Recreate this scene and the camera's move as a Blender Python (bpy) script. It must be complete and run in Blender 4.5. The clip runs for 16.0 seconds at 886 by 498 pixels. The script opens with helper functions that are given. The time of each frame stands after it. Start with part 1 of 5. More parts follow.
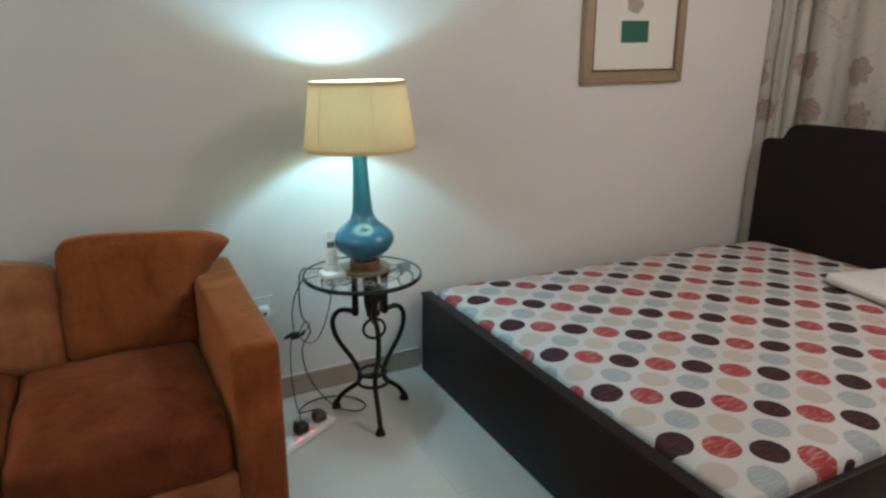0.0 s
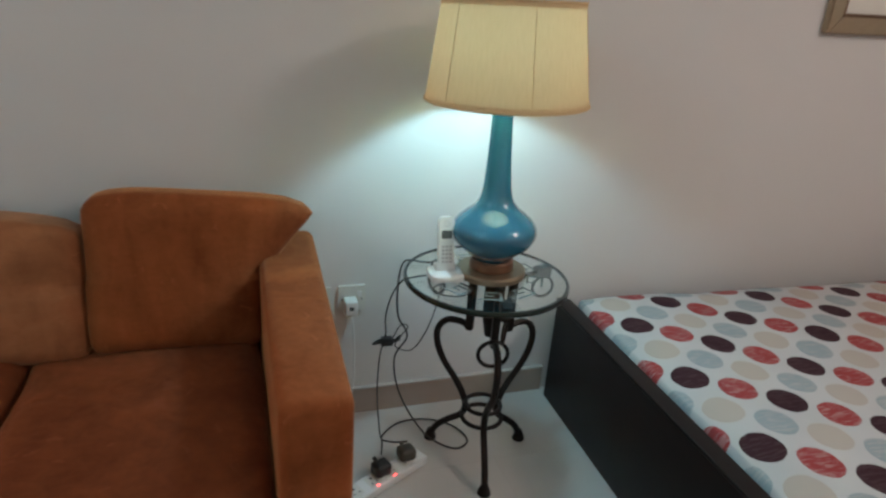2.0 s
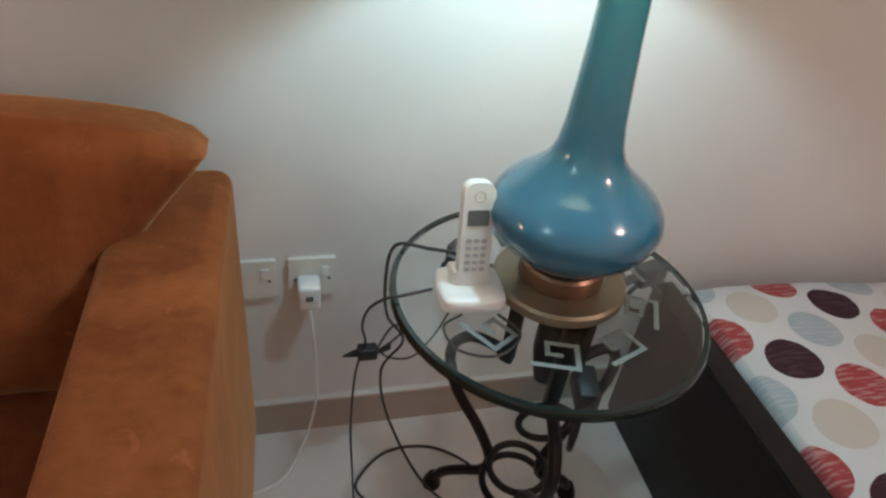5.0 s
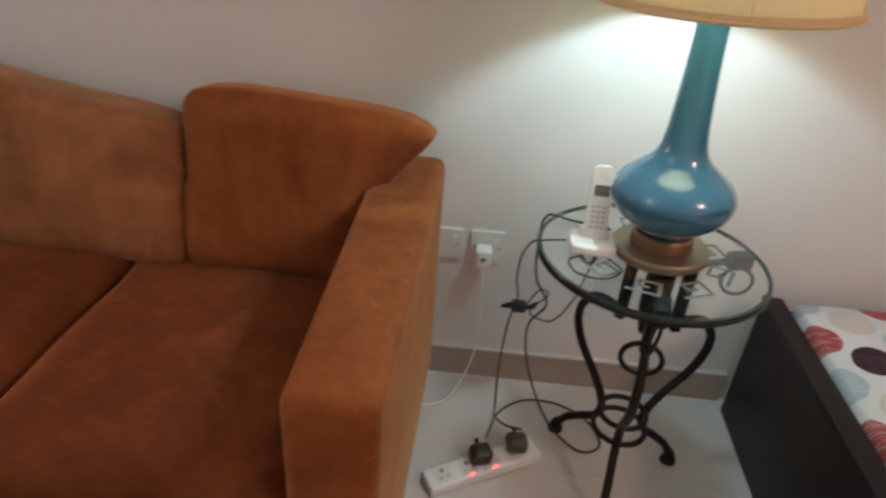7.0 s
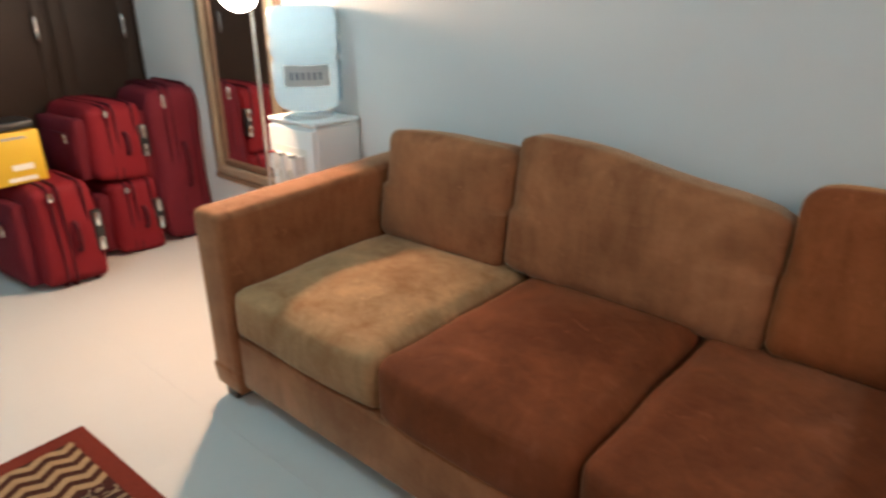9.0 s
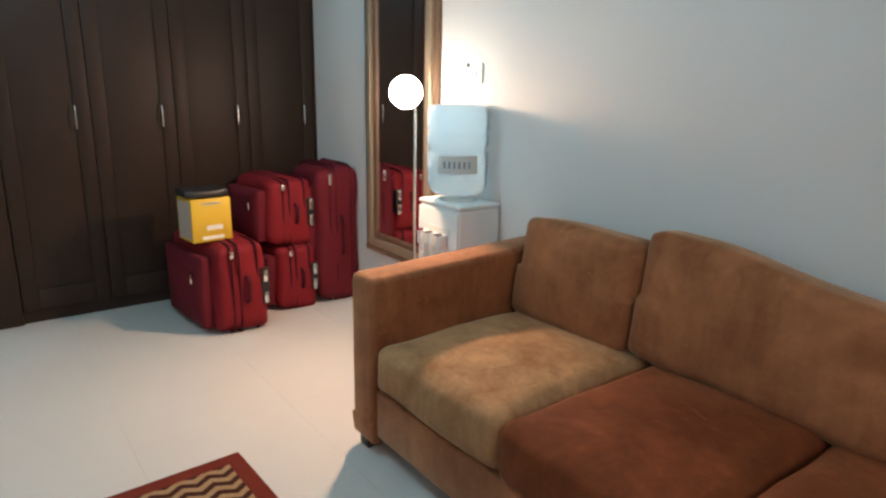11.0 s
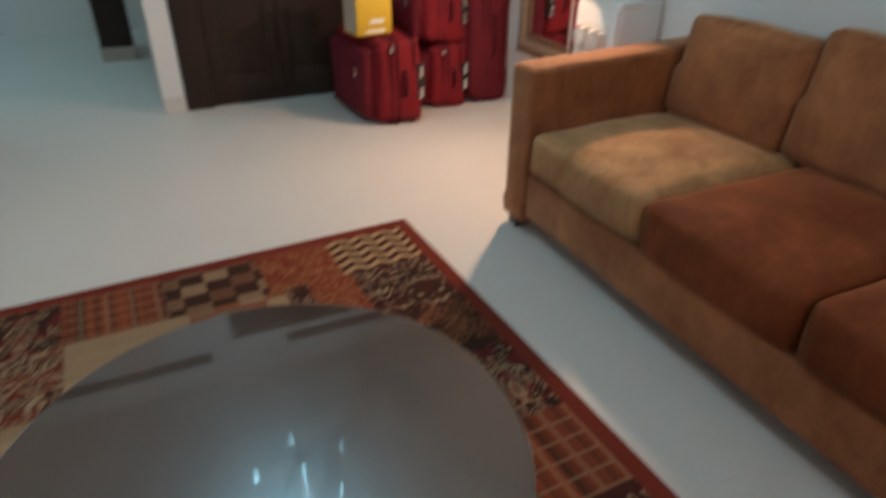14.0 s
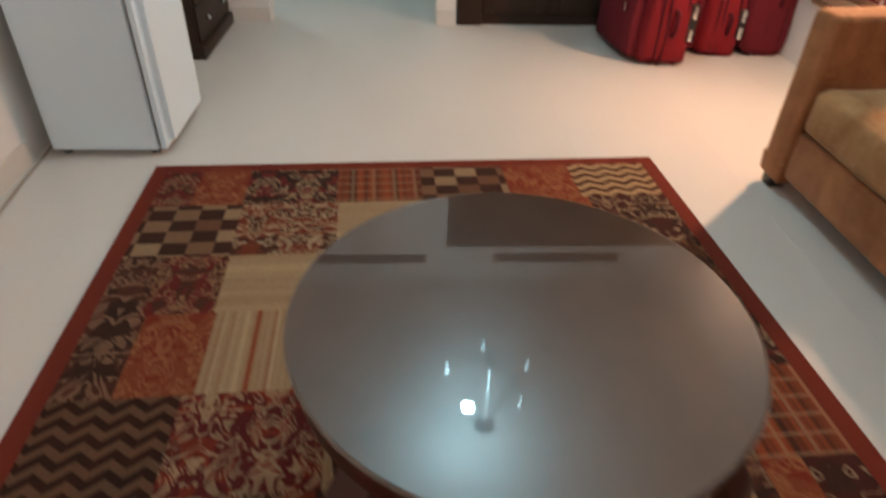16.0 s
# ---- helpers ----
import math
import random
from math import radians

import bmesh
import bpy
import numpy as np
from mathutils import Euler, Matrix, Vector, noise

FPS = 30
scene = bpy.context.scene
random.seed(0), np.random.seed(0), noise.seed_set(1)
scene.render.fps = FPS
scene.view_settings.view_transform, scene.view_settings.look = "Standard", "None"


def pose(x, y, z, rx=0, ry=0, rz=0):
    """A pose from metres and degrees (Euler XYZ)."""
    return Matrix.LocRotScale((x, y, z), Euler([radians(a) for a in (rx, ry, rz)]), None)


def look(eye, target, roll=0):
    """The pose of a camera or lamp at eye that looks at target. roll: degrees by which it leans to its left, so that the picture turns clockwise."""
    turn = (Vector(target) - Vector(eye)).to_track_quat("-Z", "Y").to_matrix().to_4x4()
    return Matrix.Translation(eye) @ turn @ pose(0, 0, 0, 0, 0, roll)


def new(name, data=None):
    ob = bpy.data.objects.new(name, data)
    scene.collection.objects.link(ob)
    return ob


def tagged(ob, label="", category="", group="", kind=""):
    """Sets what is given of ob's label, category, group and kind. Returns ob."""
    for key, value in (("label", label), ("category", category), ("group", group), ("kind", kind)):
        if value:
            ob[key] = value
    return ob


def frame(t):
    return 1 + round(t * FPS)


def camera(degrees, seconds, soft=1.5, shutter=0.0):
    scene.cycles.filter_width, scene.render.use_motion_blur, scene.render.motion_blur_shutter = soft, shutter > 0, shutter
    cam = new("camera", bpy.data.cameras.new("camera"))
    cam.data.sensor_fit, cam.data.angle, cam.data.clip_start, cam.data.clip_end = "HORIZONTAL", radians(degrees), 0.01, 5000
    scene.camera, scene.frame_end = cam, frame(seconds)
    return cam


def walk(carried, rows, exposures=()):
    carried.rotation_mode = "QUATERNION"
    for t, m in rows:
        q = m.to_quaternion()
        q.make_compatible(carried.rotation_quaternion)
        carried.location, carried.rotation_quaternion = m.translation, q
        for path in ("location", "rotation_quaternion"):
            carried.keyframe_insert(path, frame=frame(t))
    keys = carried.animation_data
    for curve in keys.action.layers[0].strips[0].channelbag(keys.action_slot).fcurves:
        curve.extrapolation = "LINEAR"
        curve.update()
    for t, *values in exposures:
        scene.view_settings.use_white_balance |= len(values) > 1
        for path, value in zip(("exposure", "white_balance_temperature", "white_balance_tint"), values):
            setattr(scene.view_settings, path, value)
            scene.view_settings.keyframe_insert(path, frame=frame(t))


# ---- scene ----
cam = camera(70.1, 16.0, 2.4, 0.5)
PATH = [
    (0, (-0.085, 0.057, 1.418), (0.851, 1.736, 0.866), 0.5),
    (0.5, (-0.091, 0.077, 1.409), (0.762, 1.791, 0.828), 1.7),
    (1, (-0.064, 0.35, 1.461), (0.768, 2.119, 1.041), 3.6),
    (1.5, (-0.024, 0.559, 1.398), (0.74, 2.3, 0.776), 2.2),
    (2, (0.128, 0.776, 1.351), (0.746, 2.534, 0.624), 4.3),
    (2.5, (0.242, 0.992, 1.324), (0.821, 2.71, 0.478), 4.1),
    (3, (0.287, 1.251, 1.271), (1.037, 2.876, 0.377), 7.5),
    (3.5, (0.391, 1.457, 1.232), (1.108, 3.054, 0.264), 6.7),
    (4, (0.473, 1.646, 1.197), (1.023, 3.228, 0.104), 7.5),
    (4.2, (0.468, 1.673, 1.196), (0.965, 3.22, 0.029), 7.4),
    (6.3, (0.352, 1.351, 1.239), (0.84, 3.003, 0.223), 6.6),
    (6.5, (0.357, 1.281, 1.232), (0.67, 2.997, 0.253), 5.9),
    (7, (0.413, 1.131, 1.269), (0.343, 2.862, 0.269), 4.5),
    (7.5, (0.28, 0.996, 1.261), (-0.083, 2.77, 0.412), 3.3),
    (8, (0.125, 0.827, 1.28), (-0.519, 2.509, 0.411), 0.5),
    (8.5, (0.026, 0.779, 1.244), (-0.906, 2.366, 0.461), 2.2),
    (9, (0.045, 0.873, 1.249), (-1.172, 2.274, 0.503), -0.3),
    (9.5, (0.067, 0.848, 1.262), (-1.346, 2.109, 0.62), 1.1),
    (9.7, (0.08, 0.821, 1.271), (-1.355, 2.092, 0.698), 1.9),
    (11.8, (0.231, 0.638, 1.319), (-1.354, 1.748, 0.816), 1.1),
    (12, (0.251, 0.606, 1.335), (-1.327, 1.711, 0.798), 1.1),
    (12.5, (0.284, 0.583, 1.309), (-1.274, 1.671, 0.686), -0.4),
    (13, (0.274, 0.597, 1.308), (-1.295, 1.705, 0.749), -0.7),
    (13.5, (0.278, 0.582, 1.333), (-1.289, 1.624, 0.655), -0.3),
    (14, (0.317, 0.504, 1.243), (-1.241, 1.242, 0.229), 0.7),
    (14.5, (0.381, 0.438, 1.21), (-1.161, 0.888, 0.018), 1.0),
    (15, (0.47, 0.47, 1.216), (-1.085, 0.716, -0.017), 0.9),
    (15.5, (0.566, 0.507, 1.201), (-0.969, 0.642, -0.073), 0.2),
    (16, (0.431, 0.335, 1.199), (-1.191, 0.462, 0.036), 2.1),
]
EXPOSURES = [(0, 0.10, 6350, 15), (1, 0.03, 6350, 16), (2.5, -0.06, 6500, 20), (4.2, -0.04, 7100, 30), (6.3, 0.10, 7250, 34), (7.2, 0.12, 7800, 35), (7.6, 0.06, 8300, 36),
             (8.0, 0.42, 7700, 28), (8.5, 0.66, 6650, 16), (9.0, 0.48, 5950, 10), (12.5, 0.25, 5750, 10), (13.5, 0.21, 5750, 10), (14.0, 0.06, 5950, 13), (14.5, 0.14, 6200, 15), (15.0, 0.22, 6350, 17), (15.5, 0.42, 6600, 20), (16, 0.46, 6850, 22)]
walk(cam, [(t, look(eye, target, roll)) for t, eye, target, roll in PATH], EXPOSURES)

# ---------- light ----------
world = bpy.data.worlds.new("world")
scene.world = world
world.use_nodes = True
world.node_tree.nodes["Background"].inputs[0].default_value = (0.5, 0.6, 0.7, 1)
world.node_tree.nodes["Background"].inputs[1].default_value = 0.02

WALL_N, WALL_S, WALL_W, WALL_E, CEIL = 2.605, -1.1, -3.74, 3.66, 2.95


def point_light(name, place, power, colour, radius):
    d = bpy.data.lights.new(name, "POINT")
    d.energy, d.color, d.shadow_soft_size = power, colour, radius
    ob = new(name, d)
    ob.location = place
    return ob


COOL, WARM, CYAN = (0.36, 0.855, 1.0), (1.0, 0.58, 0.32), (0.33, 0.80, 1.0)
BULB = (-1.98, 0.70, 2.50)
point_light("chandelier_light", BULB, 27, COOL, 0.035)
GLOBE = (-2.298, 2.358, 1.264)
point_light("floor_lamp_light", GLOBE, 78, WARM, 0.045)
point_light("table_lamp_light", (0.790, 2.297, 1.275), 11.3, CYAN, 0.030)
point_light("hall_light", (-5.2, -1.5, 2.6), 20, (0.6, 0.95, 1.0), 0.1)

# source out of view, inferred from highlights on the table lamp's glaze
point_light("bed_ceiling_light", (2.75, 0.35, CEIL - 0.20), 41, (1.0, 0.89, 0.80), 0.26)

# ---------- materials ----------


class Nodes:
    """Short hand for building node materials."""

    def __init__(self, name):
        self.mat = bpy.data.materials.new(name)
        self.mat.use_nodes = True
        self.t = self.mat.node_tree
        self.bsdf = self.t.nodes["Principled BSDF"]
        self.out = self.t.nodes["Material Output"]

    def add(self, kind, ins=(), **props):
        n = self.t.nodes.new(kind)
        for k, v in props.items():
            setattr(n, k, v)
        for k, v in dict(ins).items():
            self.put(n.inputs[k], v)
        return n

    def put(self, socket, v):
        if isinstance(v, bpy.types.NodeSocket):
            self.t.links.new(v, socket)
        else:
            socket.default_value = v

    def math(self, op, a, b=0.0, c=0.0):
        n = self.add("ShaderNodeMath", operation=op)
        self.put(n.inputs[0], a)
        self.put(n.inputs[1], b)
        self.put(n.inputs[2], c)
        return n.outputs[0]

    def mix(self, f, a, b, blend="MIX"):
        n = self.add("ShaderNodeMix", data_type="RGBA", blend_type=blend)
        self.put(n.inputs[0], f)
        self.put(n.inputs[6], a)
        self.put(n.inputs[7], b)
        return n.outputs[2]

    def coords(self, kind="Object"):
        return self.add("ShaderNodeTexCoord").outputs[kind]

    def xyz(self, v):
        n = self.add("ShaderNodeSeparateXYZ", {0: v})
        return n.outputs[0], n.outputs[1], n.outputs[2]

    def noise(self, v, scale, detail=3.0, distort=0.0):
        n = self.add("ShaderNodeTexNoise", {"Scale": scale, "Detail": detail, "Distortion": distort})
        self.put(n.inputs["Vector"], v)
        return n.outputs["Fac"]

    def ramp(self, f, stops):
        n = self.add("ShaderNodeValToRGB", {0: f})
        e = n.color_ramp.elements
        while len(e) < len(stops):
            e.new(0.5)
        for el, (p, c) in zip(e, stops):
            el.position, el.color = p, (*c, 1) if len(c) == 3 else c
        return n.outputs[0]

    def bump(self, h, strength, distance=0.01):
        n = self.add("ShaderNodeBump", {"Strength": strength, "Distance": distance})
        self.put(n.inputs["Height"], h)
        self.put(self.bsdf.inputs["Normal"], n.outputs[0])

    def set(self, **kw):
        for k, v in kw.items():
            self.put(self.bsdf.inputs[k.replace("_", " ")], v)
        return self.mat


def rgb(r, g, b):
    return (r, g, b, 1.0)


def surface(name, colour, rough=0.5, metal=0.0, vary=0.12, scale=9.0, grain=90.0, bump=0.05, dist=0.002, spec=0.5):
    """A colour with broad and fine variation and a fine relief."""
    n = Nodes(name)
    v = n.coords()
    broad, fine = n.noise(v, scale, 4), n.noise(v, grain, 3)
    lo = tuple(c * (1 - vary) for c in colour)
    hi = tuple(min(1, c * (1 + vary)) for c in colour)
    c = n.mix(n.math("MULTIPLY_ADD", fine, 0.35, n.math("MULTIPLY", broad, 0.65)), rgb(*lo), rgb(*hi))
    r = n.math("MULTIPLY_ADD", broad, 0.16, rough - 0.08)
    n.bump(fine, bump, dist)
    return n.set(Base_Color=c, Roughness=r, Metallic=metal, Specular_IOR_Level=spec)


def velvet(name, colour, sheen_tint, sheen=0.6):
    """Crushed pile: broad shading of the nap, brushed strokes and small worn flecks."""
    n = Nodes(name)
    v = n.coords()
    nap = n.noise(v, 4.0, 4, 1.0)
    stroke = n.noise(n.add("ShaderNodeMapping", {"Vector": v, "Scale": (16, 16, 3.5), "Rotation": (0.25, 0.2, 0.3)}).outputs[0], 1.6, 5, 0.6)
    weft = n.noise(n.add("ShaderNodeMapping", {"Vector": v, "Scale": (5, 30, 60)}).outputs[0], 2.2, 3, 0.3)
    patch = n.noise(v, 38.0, 5, 1.0)
    fine = n.noise(v, 300.0, 2)
    f = n.math("MULTIPLY_ADD", nap, 0.56, n.math("MULTIPLY_ADD", stroke, 0.22, n.math("MULTIPLY_ADD", weft, 0.06, n.math("MULTIPLY", patch, 0.14))))
    dark = (colour[0] * 0.74, colour[1] * 0.63, colour[2] * 0.55)
    light, worn = tuple(min(1, c * 1.28) for c in colour), tuple(min(1, c * 1.55 + 0.012) for c in colour)
    c = n.ramp(f, [(0.37, dark), (0.48, colour), (0.58, light), (0.70, worn)])
    fleck = n.math("MULTIPLY", n.math("GREATER_THAN", n.noise(v, 17.0, 4, 1.5), 0.68), 0.35)
    c = n.mix(fleck, c, rgb(*worn))
    n.bump(n.math("MULTIPLY_ADD", fine, 0.3, n.math("MULTIPLY_ADD", stroke, 0.5, nap)), 0.35, 0.008)
    return n.set(Base_Color=c, Roughness=0.85, Specular_IOR_Level=0.2, Sheen_Weight=sheen, Sheen_Roughness=0.32,
                 Sheen_Tint=rgb(*sheen_tint))


def emitter(name, colour, strength):
    n = Nodes(name)
    return n.set(Base_Color=rgb(*colour), Emission_Color=rgb(*colour), Emission_Strength=strength)


M = {}
M["wall"] = surface("wall_paint", (0.72, 0.69, 0.66), 0.75, vary=0.03, scale=1.6, grain=220, bump=0.08, dist=0.001)
M["ceiling"] = surface("ceiling_paint", (0.78, 0.77, 0.75), 0.85, vary=0.02, scale=1.0, grain=150, bump=0.05)
M["tile"] = surface("porcelain_tile", (0.61, 0.575, 0.53), 0.42, vary=0.05, scale=3.0, grain=40, bump=0.01, dist=0.001)
M["grout"] = surface("grout", (0.60, 0.56, 0.515), 0.5)
M["skirting"] = surface("skirting_tile", (0.40, 0.32, 0.265), 0.32, vary=0.08, scale=6)
M["skirting_top"] = surface("skirting_edge", (0.55, 0.50, 0.45), 0.5)
M["velvet"] = velvet("rust_velvet", (0.268, 0.072, 0.020), (1.0, 0.55, 0.27), 0.7)
M["velvet_mid"] = velvet("brown_velvet", (0.290, 0.109, 0.044), (1.0, 0.72, 0.48), 0.7)
M["velvet_deep"] = velvet("deep_rust_velvet", (0.152, 0.036, 0.010), (1.0, 0.52, 0.26), 0.4)
M["velvet_tan"] = velvet("tan_velvet", (0.39, 0.205, 0.092), (1.0, 0.78, 0.55), 0.4)
M["foot"] = surface("dark_foot", (0.02, 0.013, 0.01), 0.4)
M["darkwood"] = surface("dark_stained_wood", (0.034, 0.019, 0.0125), 0.5, spec=0.25, vary=0.3, scale=4, grain=60, bump=0.05)
M["bedwood"] = surface("espresso_bed_wood", (0.012, 0.008, 0.0075), 0.48, spec=0.22, vary=0.25, scale=5, grain=70, bump=0.04)
M["iron"] = surface("wrought_iron", (0.022, 0.017, 0.014), 0.42, metal=0.6, vary=0.3, scale=30, grain=160, bump=0.2)
M["brass"] = surface("aged_brass", (0.32, 0.26, 0.18), 0.44, metal=0.8, vary=0.2, scale=25, bump=0.06)
M["copper"] = surface("copper_band", (0.30, 0.17, 0.11), 0.34, metal=0.75, vary=0.2, scale=25)
M["white"] = surface("white_plastic", (0.80, 0.80, 0.78), 0.32, vary=0.02, scale=12, bump=0.01)
M["offwhite"] = surface("cream_plastic", (0.72, 0.70, 0.64), 0.35, vary=0.03, scale=12, bump=0.01)
M["fridge"] = surface("fridge_enamel", (0.68, 0.82, 0.91), 0.35, vary=0.02, scale=4, grain=300, bump=0.04, dist=0.0008)
M["black"] = surface("black_plastic", (0.015, 0.015, 0.015), 0.4)
M["cable"] = surface("black_cable", (0.03, 0.026, 0.022), 0.5)
M["grey"] = surface("grey_screen", (0.12, 0.13, 0.125), 0.2)
M["keys"] = surface("grey_keys", (0.50, 0.48, 0.48), 0.5)
M["chrome"] = surface("brushed_steel", (0.75, 0.74, 0.72), 0.22, metal=1.0, vary=0.05)
M["case"] = surface("red_nylon", (0.185, 0.010, 0.015), 0.75, vary=0.25, scale=7, grain=400, bump=0.3, dist=0.001, spec=0.2)
# wine cloth of the upright case; on front pockets it paints in shade
M["case_wine_shade"] = surface("wine_and_shaded_nylon", (0.120, 0.010, 0.017), 0.8, vary=0.25, scale=7, grain=400, bump=0.3, dist=0.001, spec=0.2)
M["case_dark"] = surface("dark_red_trim", (0.075, 0.006, 0.011), 0.7, vary=0.2, scale=12, spec=0.2)
M["yellow"] = surface("yellow_card", (0.62, 0.40, 0.02), 0.5, vary=0.04)
M["paper"] = surface("cream_paper", (0.76, 0.74, 0.66), 0.75, vary=0.03, scale=5)
M["gilt"] = surface("champagne_gilt", (0.42, 0.33, 0.23), 0.36, metal=0.5, vary=0.2, scale=20, bump=0.1)
M["gilt_dark"] = surface("brown_gilt", (0.20, 0.12, 0.075), 0.4, metal=0.35, vary=0.3, scale=26, bump=0.2)
M["green"] = surface("green_print", (0.02, 0.13, 0.085), 0.7)
M["navy"] = surface("navy_print", (0.02, 0.03, 0.07), 0.7)
M["olive"] = surface("olive_print", (0.12, 0.14, 0.04), 0.7, vary=0.4, scale=40)
M["taupe"] = surface("taupe_print", (0.42, 0.34, 0.28), 0.7, vary=0.15, scale=30)
M["ochre"] = surface("ochre_print", (0.45, 0.26, 0.06), 0.7, vary=0.3, scale=40)
M["linen"] = surface("white_linen", (0.70, 0.69, 0.66), 0.85, vary=0.03, scale=8, grain=400, bump=0.2)
M["bar"] = surface("print_grey", (0.25, 0.28, 0.33), 0.6)
M["vent"] = surface("vent_dark", (0.03, 0.027, 0.025), 0.6)
M["neon"] = emitter("red_neon", (1.0, 0.06, 0.05), 6.0)
M["warm_glow"] = emitter("warm_bulb", (1.0, 0.80, 0.58), 30.0)
M["cool_glow"] = emitter("cool_bulb", (0.85, 0.96, 1.0), 60.0)
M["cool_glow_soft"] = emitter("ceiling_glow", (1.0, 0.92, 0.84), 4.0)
M["cyan_glow"] = emitter("lamp_bulb", (0.80, 0.98, 1.0), 18.0)


def make_glass(name, colour, rough=0.0, ior=1.45):
    n = Nodes(name)
    return n.set(Base_Color=rgb(*colour), Roughness=rough, IOR=ior, Transmission_Weight=1.0)


M["glass"] = make_glass("green_glass", (0.90, 0.95, 0.93))
M["glass_edge"] = surface("dark_glass_edge", (0.012, 0.022, 0.019), 0.12)
n = Nodes("blue_bottle")
v = n.coords()
n.bump(n.noise(v, 14, 3, 1.0), 0.2, 0.006)
M["bottle"] = n.set(Base_Color=rgb(0.68, 0.84, 0.95), Roughness=0.08, IOR=1.12, Transmission_Weight=0.86)
M["frost"] = surface("frosted_etching", (0.17, 0.205, 0.20), 0.6)
n = Nodes("silver_mirror")
M["mirror"] = n.set(Base_Color=rgb(0.86, 0.86, 0.86), Metallic=1.0, Roughness=0.015)
n = Nodes("turquoise_glaze")
v = n.coords()
M["turquoise"] = n.set(Base_Color=n.mix(n.noise(v, 7, 3), rgb(0.019, 0.136, 0.230), rgb(0.028, 0.187, 0.300)),
                       Roughness=0.14, Coat_Weight=0.8, Coat_Roughness=0.05)
# smoked table top: clear gloss over a hazy, dusty layer
n = Nodes("smoked_table_glass")
v = n.coords()
dust = n.noise(v, 9, 5, 0.6)
M["smoked"] = n.set(Base_Color=n.mix(dust, rgb(0.042, 0.018, 0.008), rgb(0.068, 0.032, 0.016)),
                    Roughness=n.math("MULTIPLY_ADD", dust, 0.12, 0.24), Specular_IOR_Level=0.45,
                    Coat_Weight=1.0, Coat_Roughness=0.010, Coat_IOR=1.85)
# table lamp shade: fabric that lets light through
n = Nodes("lamp_shade_fabric")
v = n.coords()
weave = n.noise(n.add("ShaderNodeMapping", {"Vector": v, "Scale": (1, 1, 0.15)}).outputs[0], 160, 2)
col = n.mix(weave, rgb(0.72, 0.52, 0.285), rgb(0.80, 0.595, 0.345))
dif = n.add("ShaderNodeBsdfDiffuse", {"Color": col})
tra = n.add("ShaderNodeBsdfTranslucent", {"Color": n.mix(0.5, col, rgb(0.50, 0.22, 0.06))})
ms = n.add("ShaderNodeMixShader", {0: 0.065, 1: dif.outputs[0], 2: tra.outputs[0]})
n.t.links.new(ms.outputs[0], n.out.inputs[0])
M["shade"] = n.mat


def dotted():
    """White cotton printed with rows of red, plum, blue-grey and beige discs."""
    n = Nodes("dotted_cotton")
    v = n.coords()
    x, y, z = n.xyz(v)
    R, a, b = 0.0515, (0.0958, -0.0766), (0.1026, 0.0731)
    det = a[0] * b[1] - a[1] * b[0]
    x, y = n.math("SUBTRACT", x, 0.062), n.math("ADD", y, 0.183)

    def pair(p, u, q, w):
        return n.math("MULTIPLY_ADD", p, u, n.math("MULTIPLY", q, w))
    h = n.math("ROUND", pair(x, b[1] / det, y, -b[0] / det))
    j = n.math("ROUND", pair(x, -a[1] / det, y, a[0] / det))
    i = n.math("ADD", h, j)
    cx, cy = pair(h, a[0], j, b[0]), pair(h, a[1], j, b[1])
    dx, dy = n.math("SUBTRACT", x, cx), n.math("SUBTRACT", y, cy)
    wob = n.math("MULTIPLY", n.math("SUBTRACT", n.noise(v, 30, 2), 0.5), 0.006)
    d = n.math("ADD", n.math("SQRT", n.math("ADD", n.math("MULTIPLY", dx, dx), n.math("MULTIPLY", dy, dy))), wob)
    inside = n.math("LESS_THAN", d, R)
    io = n.math("MODULO", n.math("ADD", i, 100), 2.0)
    jo = n.math("MODULO", n.math("ADD", j, 100), 2.0)
    strong = n.mix(io, rgb(0.36, 0.055, 0.055), rgb(0.050, 0.018, 0.024))
    pale = n.mix(io, rgb(0.33, 0.38, 0.40), rgb(0.50, 0.44, 0.385))
    dot = n.mix(jo, strong, pale)
    scratch = n.noise(n.add("ShaderNodeMapping", {"Vector": v, "Scale": (9, 75, 6), "Rotation": (0, 0, 0.35)}).outputs[0], 2.4, 3, 0.4)
    hatch = n.math("MULTIPLY", n.math("GREATER_THAN", scratch, 0.545), n.math("MULTIPLY_ADD", io, -0.26, 0.30))
    dot = n.mix(hatch, dot, rgb(0.62, 0.53, 0.50))
    cloth = n.mix(n.noise(v, 6, 4), rgb(0.52, 0.51, 0.50), rgb(0.62, 0.61, 0.60))
    n.bump(n.math("MULTIPLY_ADD", n.noise(v, 400, 2), 0.2, n.noise(v, 4.0, 3, 0.6)), 0.35, 0.012)
    return n.set(Base_Color=n.mix(inside, cloth, dot), Roughness=0.85, Specular_IOR_Level=0.2)


M["dots"] = dotted()


